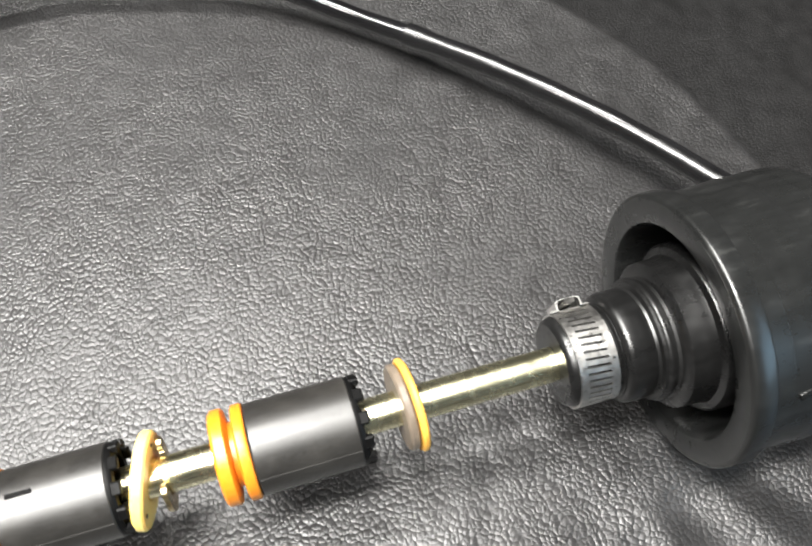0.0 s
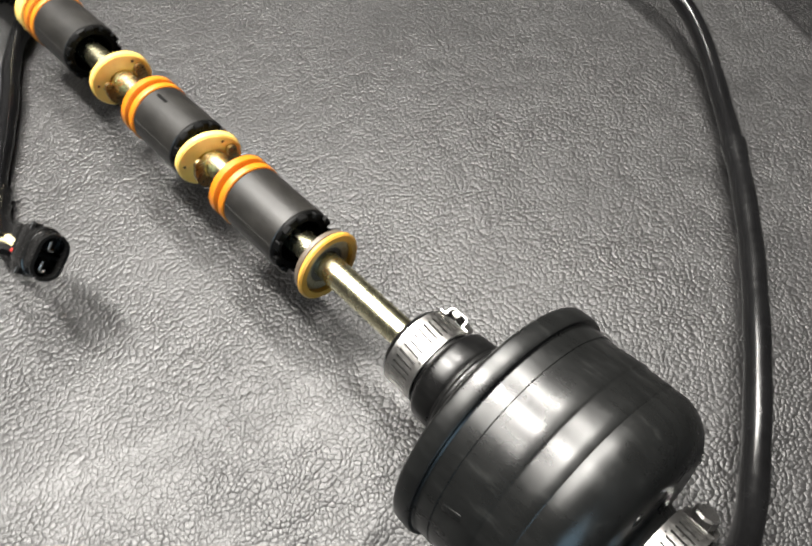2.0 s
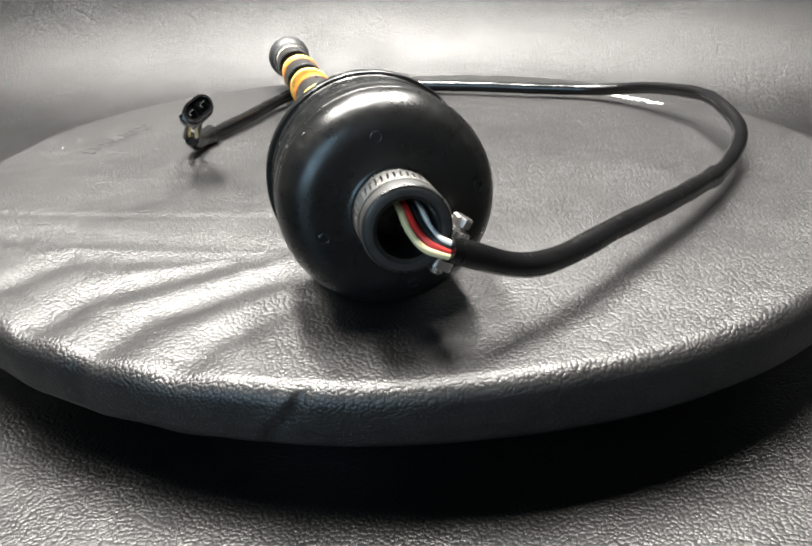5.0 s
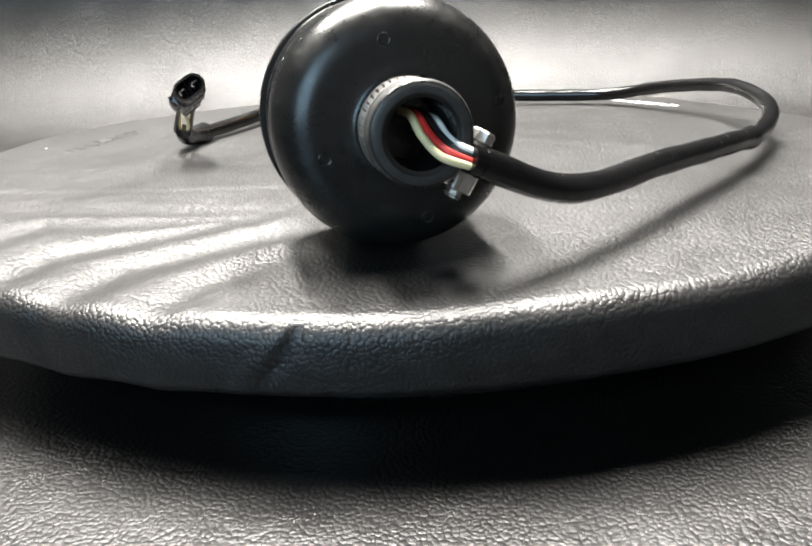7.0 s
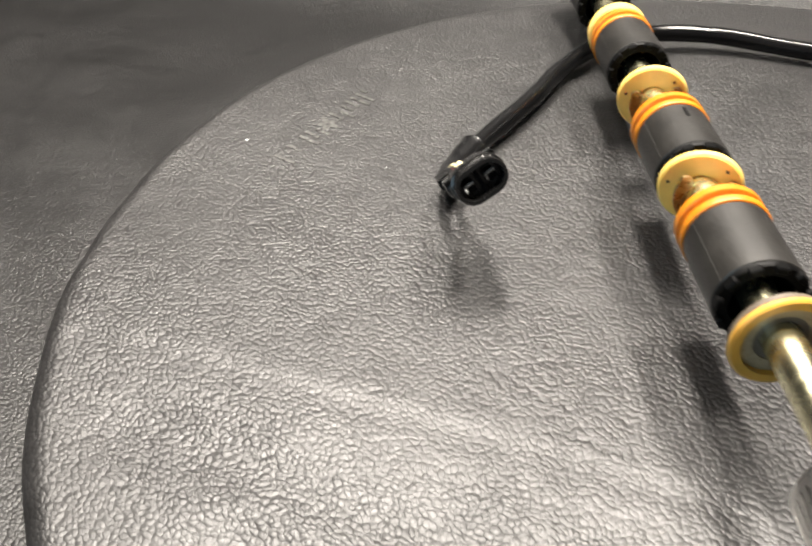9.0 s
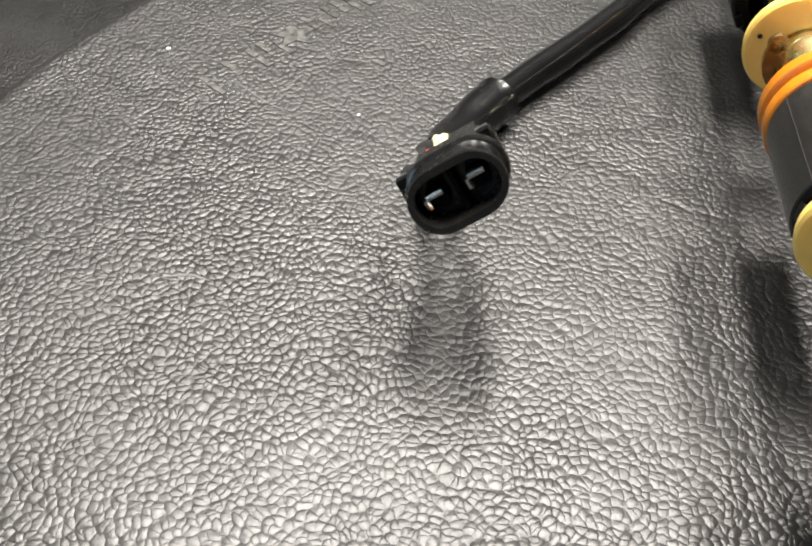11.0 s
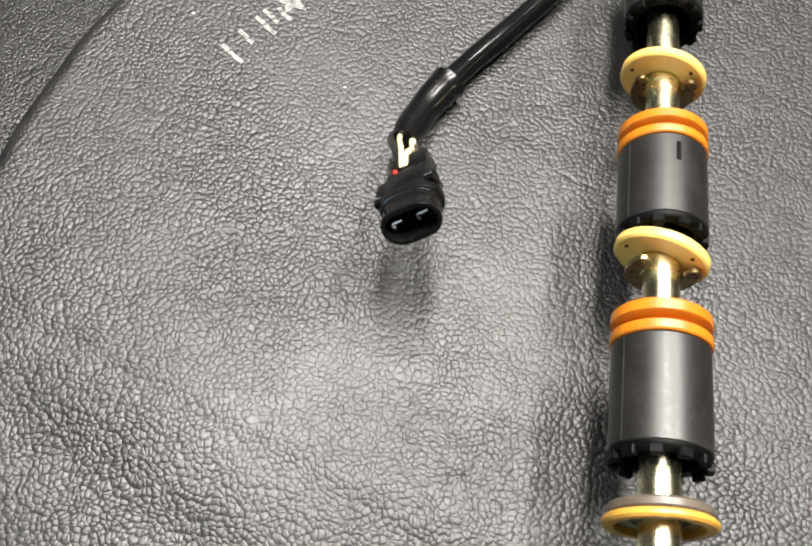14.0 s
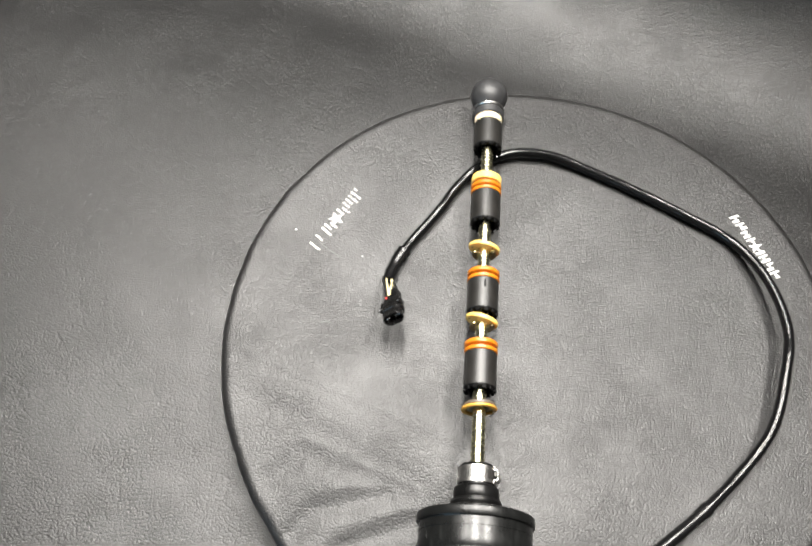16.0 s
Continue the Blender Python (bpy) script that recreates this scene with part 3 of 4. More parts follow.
def joint_ring(y):
    bm = bmesh.new()
    revolve(bm, loop_profile([(y - 0.0003, ROD_R - 0.0004), (y - 0.0003, ROD_R + 0.00012), (y + 0.0003, ROD_R + 0.00012), (y + 0.0003, ROD_R - 0.0004)]), 40)
    part("rod_collar", bm, BRASS, PROBE)


for y in (0.0545, 0.1075, 0.1600):
    joint_ring(y)


def sleeve(y0, y1):
    """A hollow grey tube with a toothed black insert in its open end."""
    r, inner = 0.0100, 0.0084
    bm = bmesh.new()
    revolve(bm, loop_profile([(y0, inner), (y0, r - 0.0003), (y0 + 0.0003, r), (y1 - 0.0004, r), (y1, r - 0.0004), (y1, inner)]), 64)
    s = part("sleeve", bm, SLEEVE_GREY, PROBE, "matt dark grey plastic sleeve")
    bm = bmesh.new()
    revolve(bm, loop_profile([(y0 - 0.0012, 0.0070), (y0 - 0.0012, 0.0094), (y0 - 0.0006, 0.0098), (y0 + 0.0002, 0.0098), (y0 + 0.0002, 0.0083), (y1 - 0.001, 0.0083), (y1 - 0.001, 0.0041), (y1 - 0.004, 0.0041), (y1 - 0.004, 0.0070)]), 64)
    teeth = 11
    for k in range(teeth):
        a = 2 * math.pi * (k + 0.3) / teeth
        m = Matrix.Rotation(a, 4, "Y") @ Matrix.Translation((0, y0 - 0.0016, 0.0091))
        box(bm, (0.0028, 0.0022, 0.0016), m, 0.0003, 1)
    m = Matrix.Rotation(radians(-64), 4, "Y") @ Matrix.Translation((0, (y0 + y1) / 2, 0.00998))
    seam = bmesh.new()
    box(seam, (0.00014, y1 - y0 - 0.0008, 0.00018), m)
    part("seam", seam, SEAM_GREY, s, "thin pale mould seam", smooth=False)
    part("end_insert", bm, BLACK_INSERT, s, "black toothed plastic insert")
    return s


def grooved_ring(y0, y1):
    """Two orange flanges with a groove between them."""
    w = (y1 - y0)
    r, g = 0.0104, 0.0070
    bm = bmesh.new()
    p = [(y0, 0.0041), (y0, r - 0.0006)] + arc(y0 + 0.0006, r - 0.0006, 0.0006, -90, 0, 3)
    p += [(y0 + w * 0.30, r), (y0 + w * 0.35, r - 0.0005), (y0 + w * 0.40, g), (y0 + w * 0.53, g), (y0 + w * 0.58, r - 0.0005), (y0 + w * 0.63, r)]
    p += [(y1 - 0.0006, r), (y1, r - 0.0006), (y1, 0.0041)]
    revolve(bm, loop_profile(p), 64)
    part("grooved_ring", bm, ORANGE, PROBE, "glossy orange plastic ring with a groove")


def washer(y, outer, inner, thick, mat, name, label, yaw=0.0, pitch=0.0, roll=0.0, shift=(0, 0, 0), holes=False):
    m = Matrix.Translation((shift[0], y + shift[1], shift[2])) @ Matrix.Rotation(radians(yaw), 4, "Z") @ Matrix.Rotation(radians(pitch), 4, "X")
    e = min(thick * 0.3, 0.0005)
    bm = bmesh.new()
    h = thick / 2
    revolve(bm, loop_profile([(-h, inner), (-h, outer - e), (-h + e, outer), (h - e, outer), (h, outer - e), (h, inner)]), 64, m)
    w = part(name, bm, mat, PROBE, label)
    if holes:
        for k, a in enumerate((40, 160, 280)):
            bm = bmesh.new()
            mm = m @ Matrix.Rotation(radians(a), 4, "Y") @ Matrix.Translation((0, -h - 0.0001, (outer + inner) / 2 + 0.0008))
            revolve(bm, [(-0.0002, 0), (-0.0002, 0.00042), (0.0004, 0.00042), (0.0004, 0)], 12, mm)
            part("pin_hole", bm, DARK_STEEL, w, "small dark pin hole")
    return w


def circlip(y, turn):
    """An open spring clip round the rod."""
    bm = bmesh.new()
    pts = []
    for k in range(25):
        a = radians(62 + 236 * k / 24 + turn)
        pts.append((math.sin(a), math.cos(a)))
    outer = [(0.0078 * s, 0.0078 * c) for s, c in pts]
    inner = [(0.0046 * s, 0.0046 * c) for s, c in pts]
    quads = []
    for y1 in (y - 0.0005, y + 0.0005):
        quads.append(([bm.verts.new((x, y1, z)) for x, z in outer], [bm.verts.new((x, y1, z)) for x, z in inner]))
    (o0, i0), (o1, i1) = quads
    for k in range(24):
        bm.faces.new((o0[k], o0[k + 1], i0[k + 1], i0[k]))
        bm.faces.new((o1[k], i1[k], i1[k + 1], o1[k + 1]))
        bm.faces.new((o0[k], o1[k], o1[k + 1], o0[k + 1]))
        bm.faces.new((i0[k], i0[k + 1], i1[k + 1], i1[k]))
    bm.faces.new((o0[0], i0[0], i1[0], o1[0]))
    bm.faces.new((o0[24], o1[24], i1[24], i0[24]))
    for a in (radians(62 + turn), radians(298 + turn)):       # the eyes at its ends
        m = Matrix.Translation((0.0066 * math.sin(a), y, 0.0066 * math.cos(a)))
        revolve(bm, loop_profile([(-0.0005, 0.0007), (-0.0005, 0.0017), (0.0005, 0.0017), (0.0005, 0.0007)]), 16, m)
    part("circlip", bm, DULL_BRASS, PROBE, "dull brassy retaining clip")


sleeve(0.0125, 0.0350)
grooved_ring(0.0350, 0.0424)
sleeve(0.0635, 0.0850)
grooved_ring(0.0850, 0.0924)
sleeve(0.1305, 0.1530)
grooved_ring(0.1530, 0.1600)
sleeve(0.1930, 0.2142)

# loose end washer before the first sleeve, with a thin steel disc behind it
washer(-0.0006, 0.0107, 0.0084, 0.0017, AMBER, "washer", "amber plastic washer", 3, 0)
washer(0.0006, 0.0086, 0.0056, 0.0011, BEIGE, "inner_bush", "beige bush sunk in the washer", 3, 0)
# black disc painted as the shaded gap between bush and rod
washer(0.0010, 0.0056, 0.0041, 0.0009, RECESS_SHADE, "gap_shade", "black disc for the shade in the gap round the rod", 3, 0)
washer(0.0015, 0.0099, 0.0041, 0.0022, FACE_BEIGE, "face_disc", "greyish beige face of the washer", 3, 0)
washer(0.0578, 0.0104, 0.0043, 0.0026, PALE_AMBER, "washer", "tilted amber plastic washer", -14, 6, holes=True)
circlip(0.0535, 8)
washer(0.1105, 0.0104, 0.0043, 0.0026, PALE_AMBER, "washer", "tilted amber plastic washer", -10, 5, holes=True)
circlip(0.1060, -6)
washer(0.1645, 0.0103, 0.0043, 0.0055, PALE_AMBER, "washer", "thick amber plastic washer", -3, 0, holes=True)
washer(0.2172, 0.0098, 0.0043, 0.0050, CREAM, "washer", "cream plastic washer")

# slot of the second sleeve: a near-black box stands for its shade
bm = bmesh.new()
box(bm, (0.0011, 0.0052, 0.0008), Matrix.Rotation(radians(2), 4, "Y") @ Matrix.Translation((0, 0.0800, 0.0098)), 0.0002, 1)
part("slot", bm, RECESS_SHADE, PROBE, "short near-black box for the shade in a slot")

# rounded rubber tip
bm = bmesh.new()
p = [(0.2198, 0), (0.2198, 0.0099), (0.2205, 0.0106), (0.2252, 0.0108), (0.2262, 0.0100), (0.2268, 0.0092), (0.2296, 0.0092), (0.2304, 0.0102)]
for k in range(15):
    a = radians(-48 + 138 * k / 14)
    p.append((0.2408 + 0.0134 * math.sin(a), 0.0134 * math.cos(a) if k < 14 else 0))
revolve(bm, p, 56)
part("tip", bm, TIP_RUBBER, PROBE, "rounded black rubber tip")
bm = bmesh.new()
revolve(bm, loop_profile([(0.2271, 0.0088), (0.2271, 0.0106), (0.2275, 0.0111), (0.2288, 0.0111), (0.2292, 0.0106), (0.2292, 0.0088)]), 48, Matrix.Translation((0, 0.2282, 0)) @ Matrix.Rotation(radians(5), 4, "X") @ Matrix.Translation((0, -0.2282, 0)))
part("tip_ring", bm, STEEL, PROBE, "thin steel ring at the tip")

# stepped rubber boot
bm = bmesh.new()
p = [(-0.0346, ROD_R - 0.0002), (-0.0346, 0.0093), (-0.0352, 0.0101), (-0.0362, 0.0105), (-0.0466, 0.0105)]
p += [(-0.0470, 0.0112)] + arc(-0.0490, 0.0112, 0.0018, 90, 0, 4) + [(-0.0535, 0.0131), (-0.0542, 0.0127), (-0.0548, 0.0129), (-0.0551, 0.0142)]
p += arc(-0.0566, 0.0138, 0.0010, 60, -20, 3) + [(-0.0582, 0.0142), (-0.0588, 0.0146), (-0.0592, 0.0166), (-0.0600, 0.0174), (-0.0648, 0.0176), (-0.0660, 0.0180), (-0.0666, 0.0196), (-0.0675, 0.0202), (-0.0800, 0.0205), (-0.0800, ROD_R - 0.0002)]
revolve(bm, loop_profile(p), 72)
part("boot", bm, BOOT_RUBBER, PROBE, "stepped black rubber boot")

# bell-shaped housing with a hollow front
bm = bmesh.new()
p = [(-0.0840, 0.0), (-0.0840, 0.0240), (-0.0830, 0.0248), (-0.0650, 0.0254), (-0.0638, 0.0262), (-0.0632, 0.0285), (-0.0634, 0.0318)]
p += arc(-0.0646, 0.0318, 0.0011, 90, 0, 4) + [(-0.0684, 0.0330), (-0.0689, 0.0327), (-0.0690, 0.0318), (-0.0694, 0.0315)]
p += [(-0.0730, 0.0315), (-0.0737, 0.03152), (-0.0739, 0.03128), (-0.0745, 0.0313), (-0.0790, 0.0316), (-0.0840, 0.03195), (-0.0843, 0.0318), (-0.0849, 0.0317), (-0.0890, 0.0318), (-0.0917, 0.0319), (-0.0920, 0.03172), (-0.0924, 0.0318), (-0.0934, 0.0319)]
p += arc(-0.0940, 0.0206, 0.0113, 0, -90, 12)[0:] + [(-0.1056, 0.0160), (-0.1058, 0.0132), (-0.1064, 0.0120), (-0.1075, 0.0114)]
p += [(-0.1160, 0.0114), (-0.1174, 0.0114), (-0.1180, 0.0121), (-0.1218, 0.0121)] + arc(-0.1226, 0.0111, 0.0010, 0, -90, 3) + [(-0.1235, 0.0095), (-0.1230, 0.0082), (-0.1215, 0.0079), (-0.1040, 0.0077), (-0.1038, 0.0)]
revolve(bm, p, 96)
HOUSING = part("housing", bm, RUBBER, PROBE, "bell-shaped black rubber housing")


def boss(a, r):
    """A low moulded ring on the rounded face of the housing."""
    over = max(0.0, r - 0.0206)
    lean = math.asin(min(0.95, over / 0.0113))
    y = -0.0940 - 0.0113 * math.cos(lean)
    m = Matrix.Rotation(radians(a), 4, "Y") @ Matrix.Translation((0, y, r)) @ Matrix.Rotation(-lean, 4, "X")
    bm = bmesh.new()
    revolve(bm, loop_profile([(0.0006, 0.0017), (-0.0001, 0.0017), (-0.00022, 0.0015), (-0.0001, 0.0012), (0.0006, 0.0012)]), 24, m)
    part("boss", bm, RUBBER, HOUSING)


for a, r in ((-11, 0.0211), (80, 0.0250), (168, 0.0235), (252, 0.0211)):
    boss(a, r)
# a small moulded mark on the rubber
bm = bmesh.new()
box(bm, (0.0016, 0.0052, 0.0006), Matrix.Rotation(radians(-62), 4, "Y") @ Matrix.Translation((0, -0.0776, 0.0315)) @ Matrix.Rotation(radians(16), 4, "Z"), 0.00025, 2)
part("moulded_mark", bm, RUBBER, HOUSING, "small raised moulded mark")

# worn grey lip of the neck, and pale chips rubbed into the rubber
bm = bmesh.new()
revolve(bm, loop_profile([(-0.1186, 0.0118), (-0.1186, 0.0122), (-0.1220, 0.0123), (-0.1232, 0.0119), (-0.1238, 0.0109), (-0.1238, 0.0094), (-0.1233, 0.0090), (-0.1228, 0.0092)]), 72)
part("neck_lip", bm, WORN_RUBBER, HOUSING, "greyed matt lip of the neck")
for a, y, r, length, wide, slant in ((-58, -0.0905, 0.0318, 0.0016, 0.0010, 20), (-47, -0.0975, 0.0313, 0.0013, 0.0007, 60)):
    bm = bmesh.new()
    box(bm, (wide, length, 0.0003), Matrix.Rotation(radians(a), 4, "Y") @ Matrix.Translation((0, y, r)) @ Matrix.Rotation(radians(slant), 4, "Z"), 0.00012, 1)
    part("worn_chip", bm, CHIP_GREY, HOUSING, "pale chip worn into the rubber")


def hose_clamp(y0, y1, r, screw_angle, screw_r, grow, turn=90, tall=1.0, metal=STEEL):
    """A perforated steel band with a worm screw in its housing."""
    clamp = new("hose_clamp")
    clamp.empty_display_size = 0.01
    clamp.parent = PROBE
    tagged(clamp, "perforated steel hose clamp with worm screw")
    bm = bmesh.new()
    cells, lean = 42, 0.08
    thick = 0.00055
    ys = [y0, y0 + (y1 - y0) * 0.2, y0 + (y1 - y0) * 0.8, y1]
    outer, inner = [], []
    for k in range(cells * 2):
        a = 2 * math.pi * (k // 2 + (0.34 if k % 2 else 0.0)) / cells
        for grid, rr in ((outer, r), (inner, r - thick)):
            grid.append([bm.verts.new((rr * math.sin(a + lean * (y - y0) / (y1 - y0)), y, rr * math.cos(a + lean * (y - y0) / (y1 - y0)))) for y in ys])
    n = cells * 2
    for k in range(n):
        j = (k + 1) % n
        for row in range(3):
            if k % 2 == 0 and row == 1:
                for p0, p1 in (((k, 1), (j, 1)), ((j, 1), (j, 2)), ((j, 2), (k, 2)), ((k, 2), (k, 1))):
                    bm.faces.new((outer[p0[0]][p0[1]], outer[p1[0]][p1[1]], inner[p1[0]][p1[1]], inner[p0[0]][p0[1]]))
                continue
            bm.faces.new((outer[k][row], outer[j][row], outer[j][row + 1], outer[k][row + 1]))
            bm.faces.new((inner[k][row], inner[k][row + 1], inner[j][row + 1], inner[j][row]))
        bm.faces.new((outer[k][0], inner[k][0], inner[j][0], outer[j][0]))
        bm.faces.new((outer[k][3], outer[j][3], inner[j][3], inner[k][3]))
    part("band", bm, WORN_STEEL, clamp, "slotted steel band")
    # the worm's housing: a saddle bent over the screw, on feet that hug the band
    m = Matrix.Rotation(radians(screw_angle), 4, "Y") @ Matrix.Translation((0, (y0 + y1) / 2, screw_r))
    ms = m @ Matrix.Rotation(radians(turn), 4, "Z") @ Matrix.Scale(tall, 4, (0, 0, 1))
    w, g = (y1 - y0), grow
    bm = bmesh.new()
    shell = []
    for rr in (0.0028, 0.0023):
        line = [(0.5 * w * 1.02, -0.0022 - (0.0028 - rr)), (0.0040 * g - (0.0028 - rr), -0.0021 - (0.0028 - rr))]
        line += [(math.copysign(abs(math.sin(radians(95 - 19 * k))) ** 0.55, 95 - 19 * k) * (rr + 0.0010) * g, math.copysign(abs(math.cos(radians(95 - 19 * k))) ** 0.6, math.cos(radians(95 - 19 * k))) * rr * 0.9 * g) for k in range(11)]
        line += [(-x, z) for x, z in line[1::-1]]
        shell += line if rr == 0.0028 else line[::-1]
    outline(bm, shell, -0.0060 * g, 0.0034 * g, 0.0, ms)
    part("screw_housing", bm, STEEL, clamp, "bent steel housing of the worm screw", smooth=False)
    bm = bmesh.new()
    p = [(-0.0078 * g, 0), (-0.0078 * g, 0.0016 * g)]
    for k in range(12):
        y = (-0.0076 + 0.0110 * k / 12) * g
        p += [(y, 0.0015 * g), (y + 0.0004 * g, 0.0020 * g)]
    p += [(0.0040 * g, 0.0016 * g), (0.0042 * g, 0.0025 * g), (0.0060 * g, 0.0025 * g), (0.0064 * g, 0.0021 * g), (0.0064 * g, 0)]
    revolve(bm, p, 8, ms)
    part("worm_screw", bm, metal, clamp, "worm screw with a hexagonal head", smooth=False)
    return clamp


hose_clamp(-0.0458, -0.0366, 0.0112, 72, 0.0121, 0.80, -90, 0.55, DARK_STEEL)
hose_clamp(-0.1172, -0.1085, 0.0122, 121, 0.0163, 1.25)

# ---- the cable, its wires and its plug ----
CABLE_LINE = [
    (0.0099, -0.1260, 0.0255), (0.0386, -0.1164, 0.0142), (0.0768, -0.0923, 0.0138), (0.1162, -0.0630, 0.0118), (0.1526, -0.0300, 0.0092),
    (0.1812, 0.0052, 0.0129), (0.1934, 0.0415, 0.0170), (0.1999, 0.0753, 0.0162), (0.1926, 0.1131, 0.0126), (0.1744, 0.1431, 0.0075),
    (0.1428, 0.1620, 0.0072), (0.1117, 0.1775, 0.0080), (0.0773, 0.1925, 0.0085), (0.0479, 0.2025, 0.0100), (0.0200, 0.2020, 0.0105),
    (-0.0030, 0.1890, 0.0095), (-0.0185, 0.1715, 0.0075), (-0.0285, 0.1540, 0.0068), (-0.0385, 0.1385, 0.0060), (-0.0486, 0.1235, 0.0054),
    (-0.0565, 0.1090, 0.0055), (-0.0602, 0.0985, 0.0066), (-0.0616, 0.0910, 0.0092), (-0.0615, 0.0878, 0.0110),
]
CABLE_R = 0.0034
line = catmull(CABLE_LINE, 10)
CABLE = thing("power_cable", pose(0, 0, 0), "black round power cable looped over the cushion with a two-pin plug", "cable")
bm = bmesh.new()
sweep(bm, line[:-13], lambda s: CABLE_R * (1 + 0.03 * noise.noise(Vector((s * 60, 0, 0))) + 0.02 * math.sin(190 * s)))
part("sheath", bm, CABLE_PVC, CABLE, "glossy black cable sheath")
bm = bmesh.new()
cut = max(range(len(line)), key=lambda i: -(line[i] - Vector((0.139, -0.0435, 0.011))).length)
sweep(bm, line[1:cut + 1], lambda s: 0.0037 + 0.0001 * math.sin(40 * s) + 0.0005 * ss((s - 0.95) / 0.03))
part("shrink_sleeve", bm, SHRINK, CABLE, "matt black heat-shrink sleeve")
bm = bmesh.new()
tail = [i for i in range(len(line)) if (line[i] - Vector((-0.0545, 0.1135, 0.0055))).length < 0.004][0]
sweep(bm, line[tail:-7], lambda s: 0.0047 + 0.0005 * ss((0.06 - s) / 0.05) + 0.0002 * math.sin(11 * s) - 0.0010 * s * s)
part("shrink_sleeve", bm, SHRINK, CABLE, "matt black heat-shrink sleeve by the plug")

wires = [
    (WIRE_CREAM, "wire", [(-0.0012, -0.1045, 0.0350), (-0.0005, -0.1140, 0.0345), (0.0004, -0.1210, 0.0306), (0.0033, -0.1255, 0.0266), (0.0086, -0.1270, 0.0244), (0.0120, -0.1265, 0.0236)], "cream insulated wire"),
    (WIRE_RED, "wire", [(0.0005, -0.1045, 0.0350), (0.0011, -0.1140, 0.0345), (0.0023, -0.1205, 0.0309), (0.0049, -0.1248, 0.0276), (0.0092, -0.1265, 0.0253), (0.0125, -0.1262, 0.0244)], "red insulated wire"),
    (WIRE_BLACK, "wire", [(0.0025, -0.1045, 0.0345), (0.0033, -0.1135, 0.0340), (0.0045, -0.1195, 0.0308), (0.0066, -0.1240, 0.0281), (0.0097, -0.1258, 0.0262), (0.0127, -0.1258, 0.0252)], "black insulated wire"),
    (WIRE_WHITE, "wire", [(0.0048, -0.1045, 0.0335), (0.0056, -0.1140, 0.0330), (0.0064, -0.1200, 0.0301), (0.0079, -0.1240, 0.0284), (0.0102, -0.1255, 0.0272), (0.0130, -0.1254, 0.0260)], "white insulated wire"),
]
for mat, name, pts, label in wires:
    bm = bmesh.new()
    sweep(bm, catmull(pts, 8), 0.0010, 14)
    part(name, bm, mat, CABLE, label)

PLUG_AT = Vector((-0.0554, 0.0522, 0.0322))
across = Vector((0.0130, 0.0046, 0.0080)).normalized()
face = Vector((0.004, -0.028, 0.013))
face = (face - across * face.dot(across)).normalized()
upward = face.cross(across).normalized()
if upward.z < 0:
    upward = -upward
# plug axes: x across, -y out of the mating face, z up its broad side
PLUG_M = Matrix((( across.x, -face.x, upward.x, PLUG_AT.x), (across.y, -face.y, upward.y, PLUG_AT.y), (across.z, -face.z, upward.z, PLUG_AT.z), (0, 0, 0, 1))) @ Matrix.Scale(0.99, 4)
plug = new("plug")
plug.empty_display_size = 0.01
plug.parent = CABLE
plug.matrix_local = PLUG_M
tagged(plug, "black two-pin plug propped up at the cable's end")


def plug_shell():
    bm = bmesh.new()
    w, h = 0.0146, 0.0096
    outer, inner = stadium(w, h), stadium(w - 0.0028, h - 0.0028)
    rims = []
    for pts, grow, y in ((outer, 0.96, 0.0086), (outer, 1.03, 0.0083), (outer, 1.045, 0.0079), (outer, 1.045, 0.0064), (outer, 1.02, 0.0060), (outer, 0.955, 0.0058), (outer, 0.945, 0.0052), (outer, 0.935, 0.0014),
                         (outer, 0.965, 0.0010), (outer, 0.97, 0.0004), (outer, 0.945, 0.0), (inner, 1.03, 0.0), (inner, 1.0, 0.0005), (inner, 0.98, 0.0068)):
        rims.append([bm.verts.new((x * grow, y, z * grow)) for x, z in pts])
    k = len(rims[0])
    for a, b in zip(rims, rims[1:]):
        for i in range(k):
            bm.faces.new((a[i], a[(i + 1) % k], b[(i + 1) % k], b[i]))
    bm.faces.new(rims[0])
    bm.faces.new(rims[-1])
    return bm


part("shell", plug_shell(), PLUG_PLASTIC, plug, "black oval plug shell")
bm = bmesh.new()
outline(bm, [(-0.0060, -0.0036), (0.0058, -0.0036), (0.0058, 0.0028), (0.0046, 0.0037), (-0.0048, 0.0037), (-0.0060, 0.0028)], 0.0070, 0.0180, 0.0010)
outline(bm, [(-0.0044, -0.0030), (0.0044, -0.0030), (0.0044, 0.0026), (-0.0044, 0.0026)], 0.0170, 0.0262, 0.0009)
box(bm, (0.0034, 0.0082, 0.0052), Matrix.Translation((-0.0066, 0.0120, 0.0010)), 0.0014, 3)
box(bm, (0.0026, 0.0042, 0.0036), Matrix.Translation((0.0060, 0.0112, 0.0020)), 0.0008, 2)
part("back_shell", bm, PLUG_PLASTIC, plug, "back of the plug with side lugs")
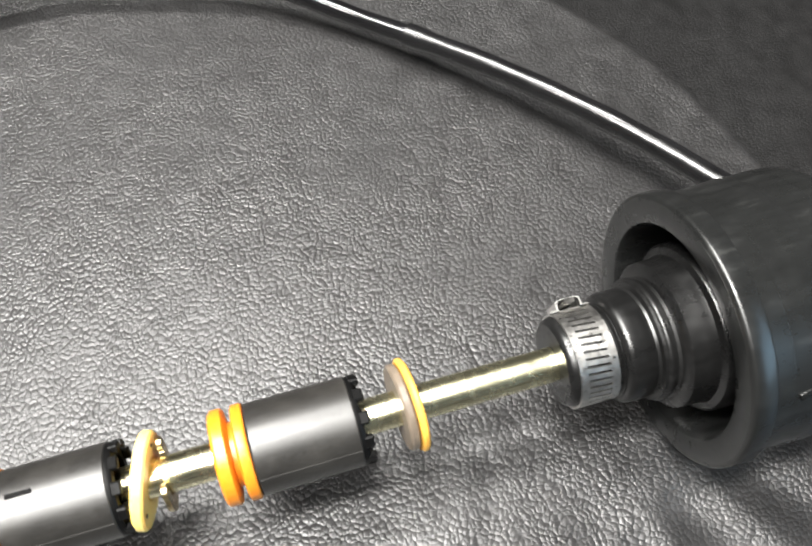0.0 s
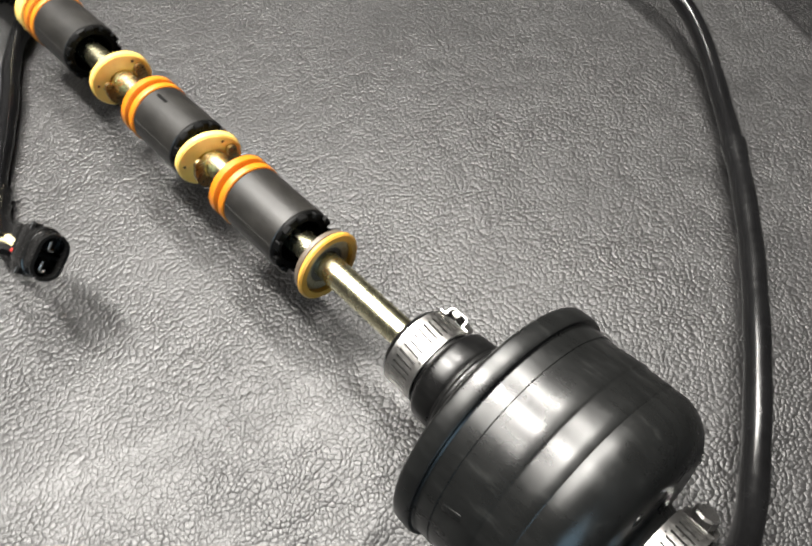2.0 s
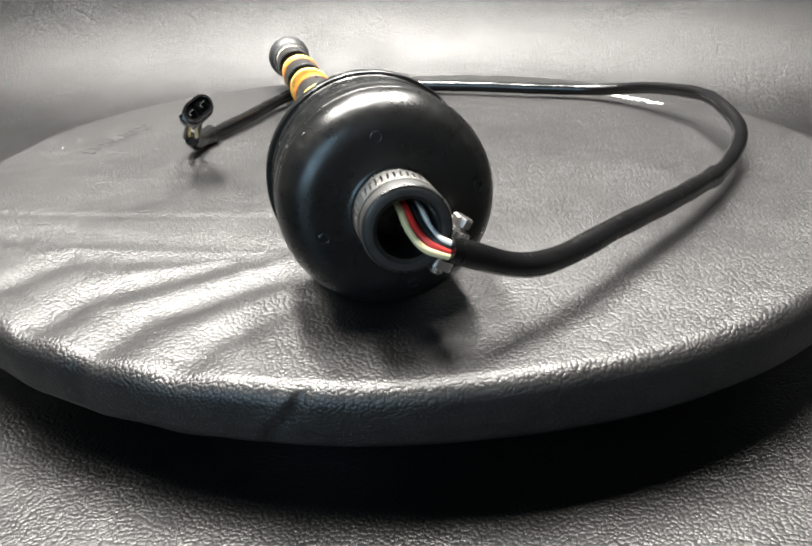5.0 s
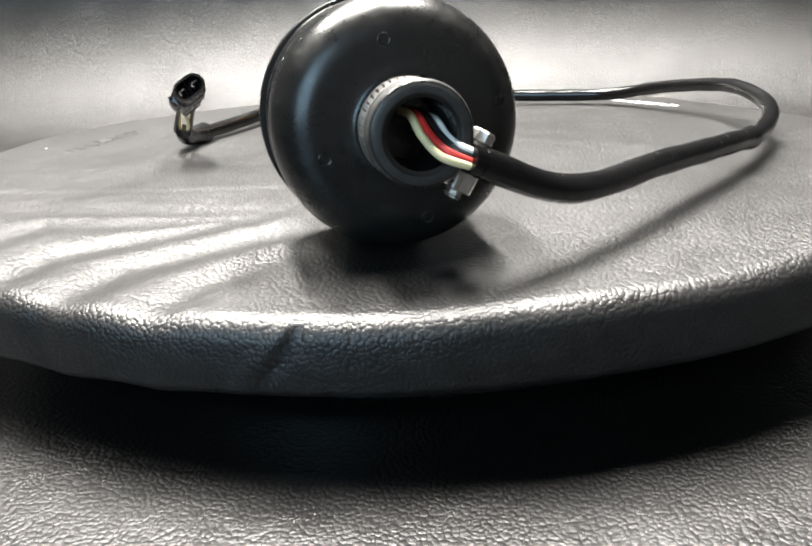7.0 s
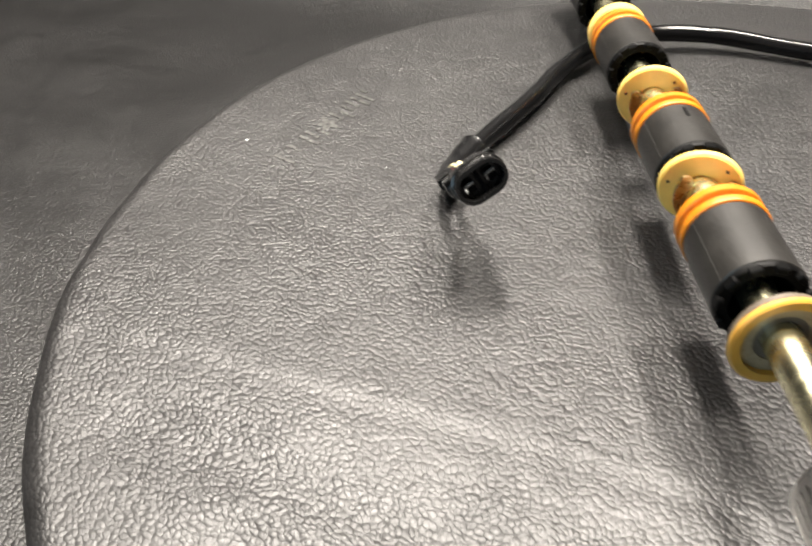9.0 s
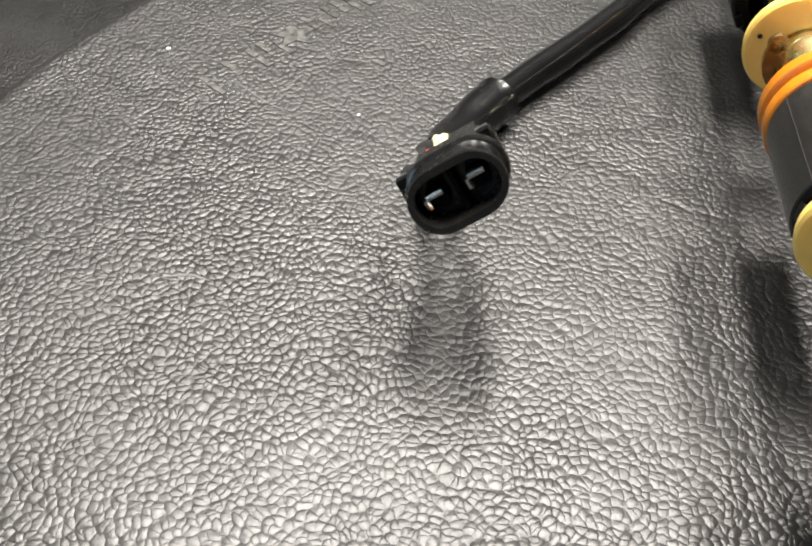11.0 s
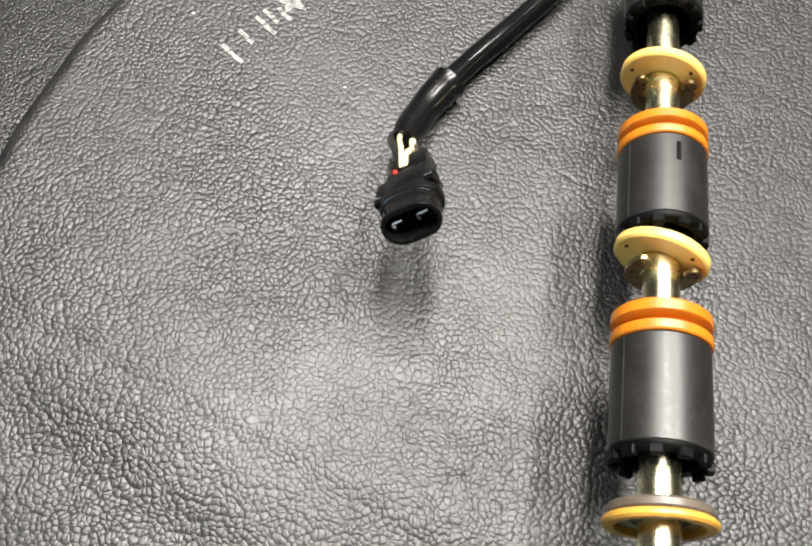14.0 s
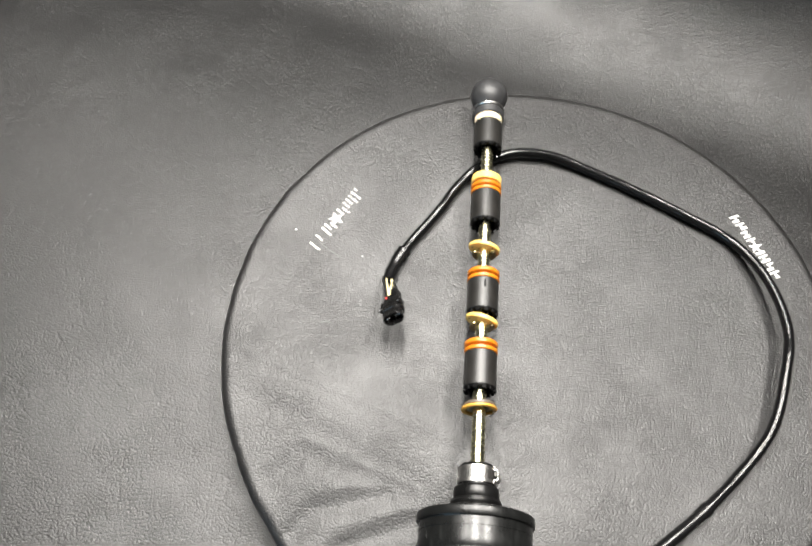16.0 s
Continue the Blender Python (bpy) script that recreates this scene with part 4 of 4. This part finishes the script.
# black boxes imitate the latch slots' shade, steel bars their glint
for x, y, z in ((-0.0070, 0.0084, 0.0030), (0.0060, 0.0093, 0.0034)):
    bm = bmesh.new()
    box(bm, (0.0018, 0.0016, 0.0014), Matrix.Translation((x, y, z)), 0.0001, 1)
    part("latch_shade", bm, BLACK_INSERT, plug, "small black box for the shade in a latch slot")
    bm = bmesh.new()
    sweep(bm, [Vector((x - 0.0009, y + 0.0010, z + 0.0008)), Vector((x + 0.0009, y + 0.0010, z + 0.0008))], 0.00016, 8)
    part("latch_glint", bm, WORN_STEEL, plug, "thin steel bar for the glint on the latch")
bm = bmesh.new()
box(bm, (0.0008, 0.0060, 0.0068), Matrix.Translation((0, 0.0058, 0)), 0.0002, 1)
part("divider", bm, BLACK_INSERT, plug)
for x in (-0.0031, 0.0031):
    bm = bmesh.new()
    box(bm, (0.0030, 0.0050, 0.0030), Matrix.Translation((x, 0.0062, -0.0003)), 0.0005, 2)
    part("socket_block", bm, BLACK_INSERT, plug)
    # metal contact whose L shape and brightness copy its glint
    bm = bmesh.new()
    sweep(bm, [Vector((x + 0.0013, 0.0016, 0.0010)), Vector((x - 0.0010, 0.0016, 0.0010)), Vector((x - 0.0013, 0.0017, 0.0007)), Vector((x - 0.0013, 0.0020, -0.0006))], 0.0005, 8)
    part("contact", bm, BRIGHT_TIN, plug, "bright metal contact drawn as its L-shaped glint")
mouth = line[-11]
# colour, radius, start in the shrink sleeve, bend, end on the plug's back
for mat, r, start, bend, end, lab in (
        (WIRE_CREAM, 0.0007, (-0.0008, 0.0045, 0.0010), (-0.0012, -0.0014, 0.0026), (-0.0022, 0.0236, 0.0024), "cream wire"),
        (WIRE_CREAM, 0.0009, (0.0012, 0.0040, 0.0008), (0.0026, -0.0040, 0.0026), (-0.0012, 0.0238, 0.0026), "cream wire"),
        (WIRE_BLACK, 0.0010, (-0.0012, 0.0040, -0.0002), (-0.0034, -0.0012, 0.0014), (-0.0034, 0.0240, 0.0012), "black wire"),
        (WIRE_BLACK, 0.0010, (0.0016, 0.0040, -0.0008), (0.0028, -0.0016, 0.0006), (0.0030, 0.0250, -0.0006), "black wire")):
    a, b, d = mouth + Vector(start), mouth + Vector(bend), PLUG_M @ Vector(end)
    c = b.lerp(d, 0.6) + Vector((0, 0, 0.0012))
    e = PLUG_M @ (Vector(end) - Vector((0, 0.003, 0.0006)))
    bm = bmesh.new()
    sweep(bm, catmull([a, b, c, d, e], 8), r, 12)
    part("wire", bm, mat, CABLE, lab)
bm = bmesh.new()
sweep(bm, catmull([PLUG_M @ Vector(p) for p in ((-0.0036, 0.0215, 0.0006), (-0.0036, 0.0203, 0.0022), (-0.0035, 0.0192, 0.0028), (-0.0034, 0.0178, 0.0024))], 6), 0.0006, 12)
part("wire", bm, WIRE_RED, CABLE, "red wire")


# ---- specks of lint on the leather ----
def lint(x, y, size, seed):
    bm = bmesh.new()
    bmesh.ops.create_icosphere(bm, subdivisions=2, radius=size)
    for v in bm.verts:
        v.co *= 1 + 0.5 * noise.noise(v.co * 900 + Vector((seed, 0, 0)))
        v.co.z *= 0.6
    ob = new("lint_speck", mesh_of("lint_speck", bm, LINT))
    ob.matrix_world = pose(x, y, cushion_height(x, y) + size * 0.35, 0, 0, seed * 40)
    tagged(ob, "tiny white speck of lint on the leather", "lint", "lint specks")


lint(-0.1295, 0.1290, 0.0005, 1)
lint(-0.0814, 0.1118, 0.0003, 3)
